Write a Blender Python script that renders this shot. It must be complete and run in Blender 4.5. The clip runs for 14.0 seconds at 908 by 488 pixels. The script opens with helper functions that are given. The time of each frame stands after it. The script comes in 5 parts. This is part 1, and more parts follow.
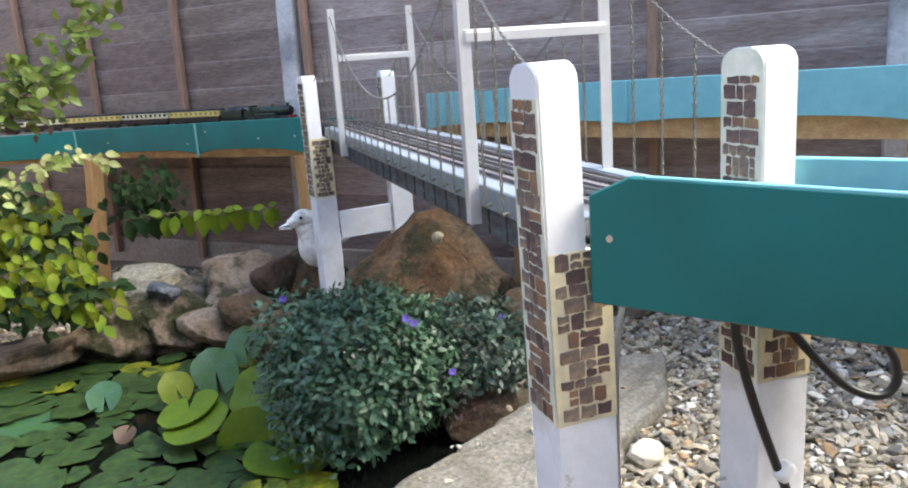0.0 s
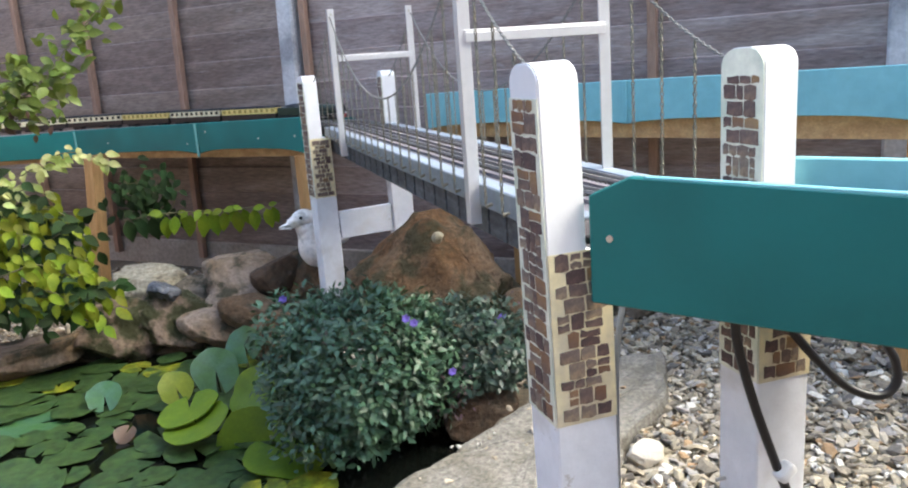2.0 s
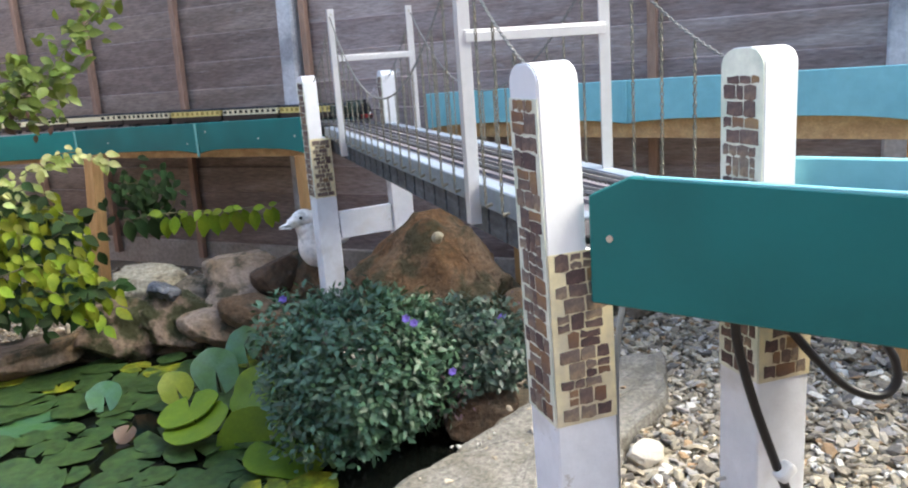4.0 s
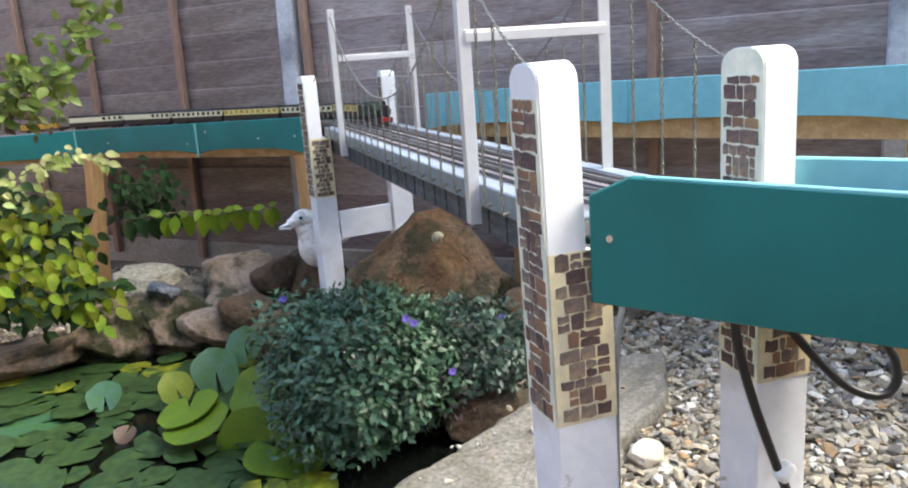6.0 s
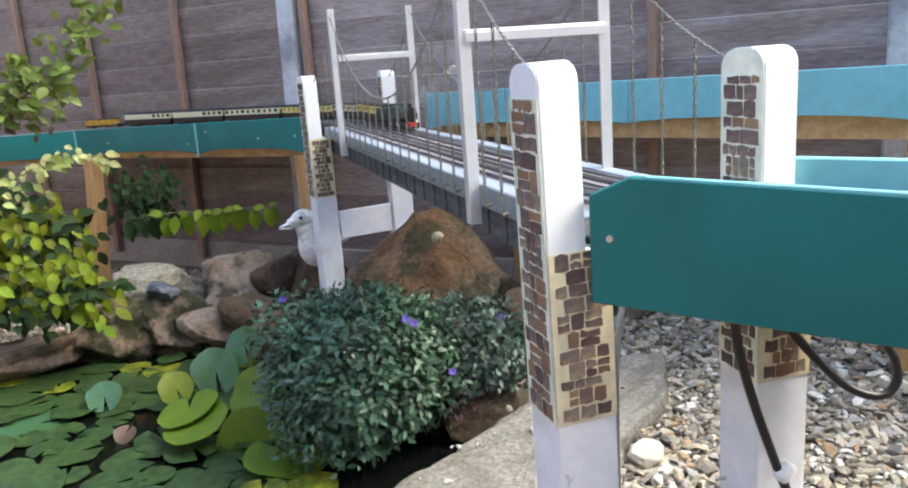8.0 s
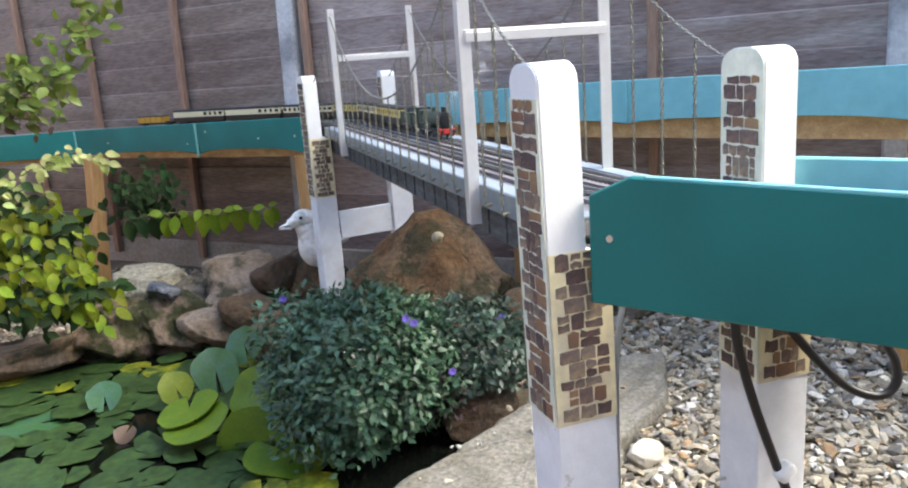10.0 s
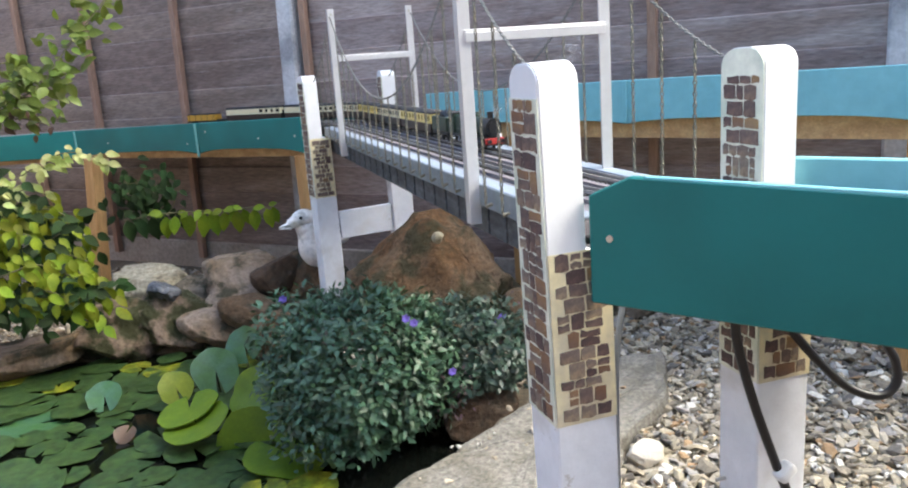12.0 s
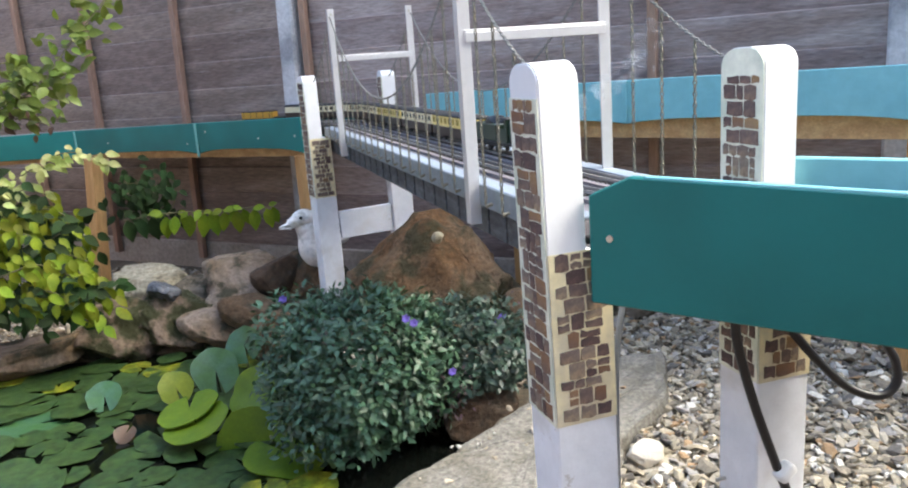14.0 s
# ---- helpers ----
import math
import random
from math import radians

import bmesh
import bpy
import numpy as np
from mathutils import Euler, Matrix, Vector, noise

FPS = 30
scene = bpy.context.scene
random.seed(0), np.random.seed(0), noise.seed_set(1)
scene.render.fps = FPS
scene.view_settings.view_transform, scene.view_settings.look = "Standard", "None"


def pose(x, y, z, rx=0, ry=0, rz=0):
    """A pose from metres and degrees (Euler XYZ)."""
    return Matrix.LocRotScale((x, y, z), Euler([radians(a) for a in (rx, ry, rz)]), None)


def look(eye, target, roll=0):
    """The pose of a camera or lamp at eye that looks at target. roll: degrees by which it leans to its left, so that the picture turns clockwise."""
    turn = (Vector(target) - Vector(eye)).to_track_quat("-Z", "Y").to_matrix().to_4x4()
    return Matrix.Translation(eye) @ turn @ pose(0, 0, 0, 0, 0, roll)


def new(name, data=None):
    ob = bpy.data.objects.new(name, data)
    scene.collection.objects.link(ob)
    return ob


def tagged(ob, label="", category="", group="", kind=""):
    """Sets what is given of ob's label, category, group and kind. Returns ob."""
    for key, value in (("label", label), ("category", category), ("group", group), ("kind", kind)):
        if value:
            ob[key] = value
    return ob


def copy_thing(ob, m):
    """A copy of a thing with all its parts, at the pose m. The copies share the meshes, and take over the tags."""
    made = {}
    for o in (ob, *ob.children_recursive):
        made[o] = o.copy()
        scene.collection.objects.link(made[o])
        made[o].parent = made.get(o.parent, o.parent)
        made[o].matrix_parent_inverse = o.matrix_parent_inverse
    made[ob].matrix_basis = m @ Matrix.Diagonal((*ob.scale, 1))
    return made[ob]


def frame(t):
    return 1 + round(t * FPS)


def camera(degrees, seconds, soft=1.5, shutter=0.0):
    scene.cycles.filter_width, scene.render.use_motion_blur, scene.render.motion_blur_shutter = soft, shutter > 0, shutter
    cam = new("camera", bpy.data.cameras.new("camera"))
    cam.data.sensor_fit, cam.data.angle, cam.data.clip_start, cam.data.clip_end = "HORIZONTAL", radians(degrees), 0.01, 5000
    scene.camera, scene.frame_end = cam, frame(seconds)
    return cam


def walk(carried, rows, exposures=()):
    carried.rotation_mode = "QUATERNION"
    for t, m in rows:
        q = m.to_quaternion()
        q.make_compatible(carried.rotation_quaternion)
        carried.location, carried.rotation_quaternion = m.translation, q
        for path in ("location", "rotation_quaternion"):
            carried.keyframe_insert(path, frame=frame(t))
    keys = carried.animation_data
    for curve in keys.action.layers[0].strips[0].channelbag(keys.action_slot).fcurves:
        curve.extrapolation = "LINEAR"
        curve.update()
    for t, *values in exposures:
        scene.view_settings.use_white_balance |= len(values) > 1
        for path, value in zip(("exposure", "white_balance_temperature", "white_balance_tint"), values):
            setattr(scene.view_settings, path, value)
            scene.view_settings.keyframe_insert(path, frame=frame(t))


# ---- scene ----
cam = camera(60.93, 14.0, soft=2.0)
EYE, TARGET, ROLL = (-0.271, -0.608, 0.756), (0.201, 0.945, 0.378), -4.135
walk(cam, [(0.0, look(EYE, TARGET, ROLL)), (14.0, look(EYE, TARGET, ROLL))], [(0.0, 2.45, 6400, 3), (14.0, 2.45, 6400, 3)])

# ---- world and sun ----
SUN_ELEV, SUN_AZ = radians(47), radians(108)   # azimuth clockwise from +Y
world = bpy.data.worlds.new("sky")
scene.world = world
world.use_nodes = True
wn = world.node_tree
sky = wn.nodes.new("ShaderNodeTexSky")
sky.sky_type = "NISHITA"
sky.sun_disc = False
sky.sun_elevation, sky.sun_rotation = SUN_ELEV, SUN_AZ
sky.air_density, sky.dust_density = 0.9, 3.5
wn.links.new(sky.outputs["Color"], wn.nodes["Background"].inputs["Color"])
wn.nodes["Background"].inputs["Strength"].default_value = 0.15
sun_data = bpy.data.lights.new("sun", "SUN")
sun_data.energy, sun_data.angle, sun_data.color = 0.6, radians(22), (1.0, 0.95, 0.87)
sun = new("sun", sun_data)
to_sun = Vector((math.sin(SUN_AZ) * math.cos(SUN_ELEV), math.cos(SUN_AZ) * math.cos(SUN_ELEV), math.sin(SUN_ELEV)))
sun.matrix_world = look(to_sun * 20, (0, 0, 0))

# ---- materials ----


def material(name, base, rough=0.7, metal=0.0, vary=0.25, scale=30.0, bump=0.3, second=None, mix_scale=4.0, mix_at=0.5,
             stretch=(1, 1, 1), per_object=0.0, per_island=0.0, coat=0.0, clear=0.0, local=True):
    """Principled surface with grain, a second colour in patches, bump, and tone that varies from piece to piece."""
    m = bpy.data.materials.new(name)
    m.use_nodes = True
    nt = m.node_tree
    b = nt.nodes["Principled BSDF"]
    nodes, links = nt.nodes, nt.links
    co = nodes.new("ShaderNodeTexCoord")
    mp = nodes.new("ShaderNodeMapping")
    mp.inputs["Scale"].default_value = stretch
    links.new(co.outputs["Object" if local else "Generated"], mp.inputs["Vector"])
    fine = nodes.new("ShaderNodeTexNoise")
    fine.inputs["Scale"].default_value, fine.inputs["Detail"].default_value = scale, 6
    fine.inputs["Roughness"].default_value = 0.65
    wide = nodes.new("ShaderNodeTexNoise")
    wide.inputs["Scale"].default_value, wide.inputs["Detail"].default_value = mix_scale, 4
    for n in (fine, wide):
        links.new(mp.outputs["Vector"], n.inputs["Vector"])
    ramp = nodes.new("ShaderNodeMapRange")
    ramp.inputs["From Min"].default_value, ramp.inputs["From Max"].default_value = mix_at - 0.08, mix_at + 0.12
    links.new(wide.outputs["Fac"], ramp.inputs["Value"])
    mix = nodes.new("ShaderNodeMix")
    mix.data_type = "RGBA"
    mix.inputs["A"].default_value = (*base, 1)
    mix.inputs["B"].default_value = (*(second or [min(1, c * (1 - vary * 0.6)) for c in base]), 1)
    links.new(ramp.outputs["Result"], mix.inputs["Factor"])
    tone = nodes.new("ShaderNodeMapRange")
    tone.inputs["From Min"].default_value, tone.inputs["From Max"].default_value = 0.3, 0.7
    tone.inputs["To Min"].default_value, tone.inputs["To Max"].default_value = 1 - vary, 1 + vary
    links.new(fine.outputs["Fac"], tone.inputs["Value"])
    hsv = nodes.new("ShaderNodeHueSaturation")
    links.new(mix.outputs["Result"], hsv.inputs["Color"])
    value = tone.outputs["Result"]
    for amount, kind, out in ((per_object, "ShaderNodeObjectInfo", "Random"), (per_island, "ShaderNodeNewGeometry", "Random Per Island")):
        if amount:
            info = nodes.new(kind)
            rng = nodes.new("ShaderNodeMapRange")
            rng.inputs["To Min"].default_value, rng.inputs["To Max"].default_value = 1 - amount, 1 + amount
            links.new(info.outputs[out], rng.inputs["Value"])
            mul = nodes.new("ShaderNodeMath")
            mul.operation = "MULTIPLY"
            links.new(value, mul.inputs[0])
            links.new(rng.outputs["Result"], mul.inputs[1])
            value = mul.outputs["Value"]
            hue = nodes.new("ShaderNodeMapRange")
            hue.inputs["To Min"].default_value, hue.inputs["To Max"].default_value = 0.5 - amount * 0.06, 0.5 + amount * 0.06
            links.new(info.outputs[out], hue.inputs["Value"])
            links.new(hue.outputs["Result"], hsv.inputs["Hue"])
    links.new(value, hsv.inputs["Value"])
    links.new(hsv.outputs["Color"], b.inputs["Base Color"])
    b.inputs["Roughness"].default_value, b.inputs["Metallic"].default_value = rough, metal
    b.inputs["Coat Weight"].default_value = coat
    if clear:
        b.inputs["Transmission Weight"].default_value = clear
    if bump:
        bp = nodes.new("ShaderNodeBump")
        bp.inputs["Strength"].default_value, bp.inputs["Distance"].default_value = bump, 0.004
        links.new(fine.outputs["Fac"], bp.inputs["Height"])
        links.new(bp.outputs["Normal"], b.inputs["Normal"])
    return m


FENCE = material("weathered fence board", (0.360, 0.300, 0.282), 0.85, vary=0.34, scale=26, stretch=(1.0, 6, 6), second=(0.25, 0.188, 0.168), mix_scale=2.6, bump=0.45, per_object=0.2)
# Left bays: a browner wood, with part of that side's shade in the colour.
FENCE_BROWN_SHADED = material("browner fence board partly darkened for shade", (0.265, 0.210, 0.182), 0.85, vary=0.34, scale=26, stretch=(1.0, 6, 6), second=(0.185, 0.140, 0.118), mix_scale=2.6, bump=0.45, per_object=0.2)


def add_spots(m, colour, scale, at, soft=0.04):
    """Scattered marks of another colour: knots, lichen, bleached patches."""
    nt = m.node_tree
    mp = next(n for n in nt.nodes if n.type == "MAPPING")
    hsv = next(n for n in nt.nodes if n.type == "HUE_SAT")
    n2 = nt.nodes.new("ShaderNodeTexNoise")
    n2.inputs["Scale"].default_value, n2.inputs["Detail"].default_value, n2.inputs["Roughness"].default_value = scale, 7, 0.7
    info = nt.nodes.new("ShaderNodeObjectInfo")
    add = nt.nodes.new("ShaderNodeVectorMath")
    nt.links.new(mp.outputs["Vector"], add.inputs[0])
    nt.links.new(info.outputs["Location"], add.inputs[1])
    nt.links.new(add.outputs["Vector"], n2.inputs["Vector"])
    mr = nt.nodes.new("ShaderNodeMapRange")
    mr.inputs["From Min"].default_value, mr.inputs["From Max"].default_value = at, at + soft * 2
    mr.inputs["To Max"].default_value = 0.7
    nt.links.new(n2.outputs["Fac"], mr.inputs["Value"])
    mix = nt.nodes.new("ShaderNodeMix")
    mix.data_type = "RGBA"
    nt.links.new(mr.outputs["Result"], mix.inputs["Factor"])
    nt.links.new(hsv.outputs["Color"], mix.inputs["A"])
    mix.inputs["B"].default_value = (*colour, 1)
    nt.links.new(mix.outputs["Result"], nt.nodes["Principled BSDF"].inputs["Base Color"])


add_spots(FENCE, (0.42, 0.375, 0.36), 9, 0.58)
add_spots(FENCE_BROWN_SHADED, (0.33, 0.28, 0.25), 9, 0.60)
BATTEN = material("brown fence batten", (0.34, 0.215, 0.15), 0.8, vary=0.25, scale=40, stretch=(3, 3, 0.5), per_object=0.1)
CONCRETE = material("fence concrete", (0.55, 0.55, 0.55), 0.9, vary=0.18, scale=90, second=(0.29, 0.29, 0.30), mix_scale=7)
GRAVEL_BOARD = material("concrete gravel board", (0.37, 0.33, 0.29), 0.9, vary=0.25, scale=60, second=(0.28, 0.245, 0.205), mix_scale=5)
WHITE = material("white gloss paint", (0.80, 0.80, 0.81), 0.45, vary=0.03, scale=25, second=(0.74, 0.74, 0.73), mix_scale=9, bump=0.12)
WORN_WHITE = material("worn white paint", (0.79, 0.80, 0.83), 0.6, vary=0.07, scale=30, second=(0.64, 0.62, 0.60), mix_scale=14, mix_at=0.6, bump=0.3)
add_spots(WORN_WHITE, (0.42, 0.38, 0.33), 24, 0.64, 0.02)
PAPER = material("cream mortar paper", (0.80, 0.70, 0.42), 0.7, vary=0.12, scale=60, second=(0.66, 0.58, 0.40), mix_scale=20)
PAPER_PALE = material("pale mortar paper", (0.72, 0.72, 0.60), 0.7, vary=0.14, scale=50, second=(0.58, 0.62, 0.50), mix_scale=18)
BRICK = material("printed brown brick", (0.140, 0.100, 0.088), 0.75, vary=0.38, scale=160, second=(0.20, 0.132, 0.095), mix_scale=40, per_object=0.5)
BRICK_TAN = material("printed tan brick", (0.27, 0.155, 0.075), 0.75, vary=0.22, scale=160, second=(0.19, 0.12, 0.08), mix_scale=30, per_object=0.25)
GREEN = material("dark green paint", (0.013, 0.175, 0.164), 0.45, vary=0.06, scale=40, second=(0.010, 0.134, 0.123), mix_scale=5, bump=0.06)
GREEN.node_tree.nodes["Principled BSDF"].inputs["Specular IOR Level"].default_value = 0.35
TEAL = material("turquoise paint", (0.215, 0.51, 0.55), 0.5, vary=0.07, scale=40, second=(0.18, 0.45, 0.50), mix_scale=6, bump=0.08)
TIMBER = material("tan timber", (0.50, 0.30, 0.12), 0.75, vary=0.2, scale=30, stretch=(6, 6, 0.7), second=(0.43, 0.24, 0.09), mix_scale=6)
BEAM = material("tan timber beam", (0.53, 0.34, 0.155), 0.75, vary=0.2, scale=30, stretch=(0.7, 6, 6), second=(0.42, 0.25, 0.105), mix_scale=6)
ALU = material("bright aluminium", (0.74, 0.73, 0.73), 0.36, metal=0.55, vary=0.05, scale=60, bump=0.06)
DECK_GREY = material("grey painted deck edge", (0.20, 0.225, 0.24), 0.6, vary=0.15, scale=70, second=(0.22, 0.25, 0.25), mix_scale=25)
KERB = material("pale blue-grey kerb strip", (0.24, 0.28, 0.33), 0.55, vary=0.08, scale=60)
DARK_WOOD = material("dark stained beam", (0.055, 0.058, 0.062), 0.7, vary=0.35, scale=40, stretch=(1, 1, 3), second=(0.09, 0.095, 0.1), mix_scale=30)
BALLAST = material("grey track bed", (0.19, 0.17, 0.175), 0.9, vary=0.35, scale=250, second=(0.14, 0.125, 0.13), mix_scale=20)
SLEEPER = material("dark sleeper", (0.05, 0.042, 0.038), 0.85, vary=0.2, scale=80)
RAIL = material("nickel rail", (0.42, 0.41, 0.41), 0.35, metal=0.7, vary=0.1, scale=80)
BRASS = material("dull brass chain", (0.150, 0.145, 0.118), 0.55, metal=0.35, vary=0.25, scale=200, second=(0.19, 0.168, 0.115), mix_scale=60)
CABLE_STEEL = material("galvanised wire rope", (0.20, 0.195, 0.18), 0.6, metal=0.35, vary=0.15, scale=200)
BLACK = material("black rubber cable", (0.012, 0.011, 0.013), 0.38, vary=0.2, scale=60, bump=0.05)
GREY_PLASTIC = material("grey plastic conduit", (0.30, 0.31, 0.32), 0.5, vary=0.1, scale=60)
SCREW = material("zinc screw", (0.6, 0.58, 0.52), 0.35, metal=0.8, vary=0.1, scale=90)


def rock_material(name, base, patch, growth, patch_at=0.5, growth_at=0.6, scale=9.0):
    """Stone with broad patches, dark growth, pits and cracks."""
    m = material(name, base, 0.92, vary=0.4, scale=60, second=patch, mix_scale=scale, mix_at=patch_at, bump=1.0)
    nt = m.node_tree
    nodes, links = nt.nodes, nt.links
    mp = next(n for n in nodes if n.type == "MAPPING")
    hsv = next(n for n in nodes if n.type == "HUE_SAT")
    b = nodes["Principled BSDF"]
    n2 = nodes.new("ShaderNodeTexNoise")
    next(n for n in nodes if n.type == "BUMP").inputs["Distance"].default_value = 0.014
    n2.inputs["Scale"].default_value, n2.inputs["Detail"].default_value, n2.inputs["Roughness"].default_value = scale * 1.8, 6, 0.6
    links.new(mp.outputs["Vector"], n2.inputs["Vector"])
    mr = nodes.new("ShaderNodeMapRange")
    mr.inputs["From Min"].default_value, mr.inputs["From Max"].default_value = growth_at - 0.05, growth_at + 0.05
    links.new(n2.outputs["Fac"], mr.inputs["Value"])
    mix = nodes.new("ShaderNodeMix")
    mix.data_type = "RGBA"
    links.new(mr.outputs["Result"], mix.inputs["Factor"])
    links.new(hsv.outputs["Color"], mix.inputs["A"])
    mix.inputs["B"].default_value = (*growth, 1)
    links.new(mix.outputs["Result"], b.inputs["Base Color"])
    return m


SAND_ROCK = rock_material("brown sandstone", (0.115, 0.070, 0.036), (0.165, 0.115, 0.07), (0.042, 0.035, 0.019), 0.53, 0.55, 8)
BOULDER = rock_material("orange-brown sandstone", (0.135, 0.072, 0.030), (0.190, 0.132, 0.084), (0.055, 0.045, 0.020), 0.47, 0.53, 5)
PINK_ROCK = rock_material("pinkish grey rock", (0.25, 0.195, 0.15), (0.185, 0.125, 0.075), (0.055, 0.048, 0.026), 0.48, 0.56, 8)
GREY_ROCK = rock_material("lichened grey rock", (0.20, 0.160, 0.118), (0.115, 0.090, 0.058), (0.038, 0.036, 0.016), 0.5, 0.55, 13)
MOSS_ROCK = rock_material("mossy pond rock", (0.20, 0.145, 0.108), (0.14, 0.10, 0.066), (0.034, 0.036, 0.011), 0.5, 0.455, 6)
PALE_ROCK = rock_material("pale limestone", (0.44, 0.40, 0.30), (0.30, 0.25, 0.16), (0.08, 0.07, 0.04), 0.55, 0.64, 10)
BROWN_ROCK = rock_material("dark brown rock", (0.085, 0.05, 0.028), (0.07, 0.048, 0.03), (0.036, 0.03, 0.02), 0.5, 0.62, 12)
SLATE = material("blue-black stone", (0.055, 0.06, 0.075), 0.5, vary=0.3, scale=50, second=(0.12, 0.125, 0.14), mix_scale=20, bump=0.4)
SLAB = material("grey stone slab", (0.215, 0.20, 0.172), 0.92, vary=0.5, scale=110, second=(0.16, 0.145, 0.115), mix_scale=16, bump=1.0)
SOIL = material("soil and grit", (0.15, 0.12, 0.085), 0.95, vary=0.4, scale=70, second=(0.10, 0.08, 0.055), mix_scale=8, bump=0.8)
STONE_WHITE = material("white quartz stone", (0.54, 0.50, 0.43), 0.8, vary=0.12, scale=60, second=(0.55, 0.49, 0.38), mix_scale=25, bump=0.5)
DUCK_PAINT = material("weathered white stoneware", (0.84, 0.81, 0.77), 0.85, vary=0.16, scale=90, second=(0.46, 0.43, 0.37), mix_scale=26, mix_at=0.6, bump=0.5)


def leaf_material(name, base, second, rough=0.45, per=0.35, thin=0.25):
    m = material(name, base, rough, vary=0.24, scale=140, second=second, mix_scale=22, bump=0.2, per_island=per)
    b = m.node_tree.nodes["Principled BSDF"]
    b.inputs["Subsurface Weight"].default_value = 0.0
    nt = m.node_tree
    tr = nt.nodes.new("ShaderNodeBsdfTranslucent")
    tr.inputs["Color"].default_value = (base[0] * 1.6, base[1] * 1.6, base[2] * 0.9, 1)
    mx = nt.nodes.new("ShaderNodeMixShader")
    mx.inputs["Fac"].default_value = thin
    out = nt.nodes["Material Output"]
    nt.links.new(b.outputs["BSDF"], mx.inputs[1])
    nt.links.new(tr.outputs["BSDF"], mx.inputs[2])
    nt.links.new(mx.outputs["Shader"], out.inputs["Surface"])
    return m


BUSH_LEAF = leaf_material("grey-green bush leaf", (0.050, 0.106, 0.056), (0.036, 0.084, 0.040), rough=0.44, per=0.45, thin=0.08)
# Right lobe: bluish leaves, with that side's shade put into the colour too.
BUSH_DARK = leaf_material("bluish bush leaf darkened for shade", (0.030, 0.066, 0.040), (0.034, 0.048, 0.036), per=0.5, thin=0.06)
VINE_LEAF = leaf_material("variegated yellow-green leaf", (0.19, 0.22, 0.014), (0.105, 0.15, 0.010), rough=0.6, per=0.5)
ROW_LEAF = leaf_material("glossy yellow-green leaf", (0.150, 0.20, 0.012), (0.085, 0.145, 0.010), rough=0.55, per=0.3)
# A near-black green: the shade among the plants is put into this colour.
SHADE_LEAF = leaf_material("vine leaf darkened for shade", (0.018, 0.038, 0.008), (0.012, 0.026, 0.006), rough=0.8, per=0.4, thin=0.1)
PALE_LEAF = leaf_material("cream-edged leaf", (0.42, 0.44, 0.20), (0.17, 0.22, 0.05), rough=0.6, per=0.35)
BRANCH_LEAF = leaf_material("light green branch leaf", (0.105, 0.132, 0.022), (0.070, 0.098, 0.016), per=0.4)
PAD_OLIVE = leaf_material("olive lily leaf", (0.135, 0.205, 0.008), (0.095, 0.165, 0.010), rough=0.5, per=0.25, thin=0.3)
BROWN_LEAF = leaf_material("dry brown leaf", (0.085, 0.045, 0.020), (0.06, 0.035, 0.018), per=0.3, thin=0.1)
PURPLE_LEAF = leaf_material("purple shoot leaf", (0.10, 0.05, 0.07), (0.06, 0.05, 0.04), per=0.3, thin=0.1)
FLOWER = leaf_material("violet petal", (0.15, 0.11, 0.48), (0.20, 0.14, 0.55), per=0.2, thin=0.1)
PAD = leaf_material("green lily pad", (0.038, 0.066, 0.017), (0.024, 0.050, 0.017), rough=0.38, per=0.3, thin=0.05)
PAD_YELLOW = leaf_material("yellowing lily pad", (0.185, 0.185, 0.012), (0.085, 0.12, 0.012), rough=0.5, per=0.2, thin=0.05)
PAD_BLUE = leaf_material("blue-green lily pad", (0.048, 0.112, 0.058), (0.042, 0.105, 0.030), rough=0.36, per=0.1, thin=0.15)


PAD_LIME = leaf_material("lime lily leaf", (0.19, 0.23, 0.025), (0.15, 0.195, 0.018), rough=0.45, per=0.1, thin=0.2)


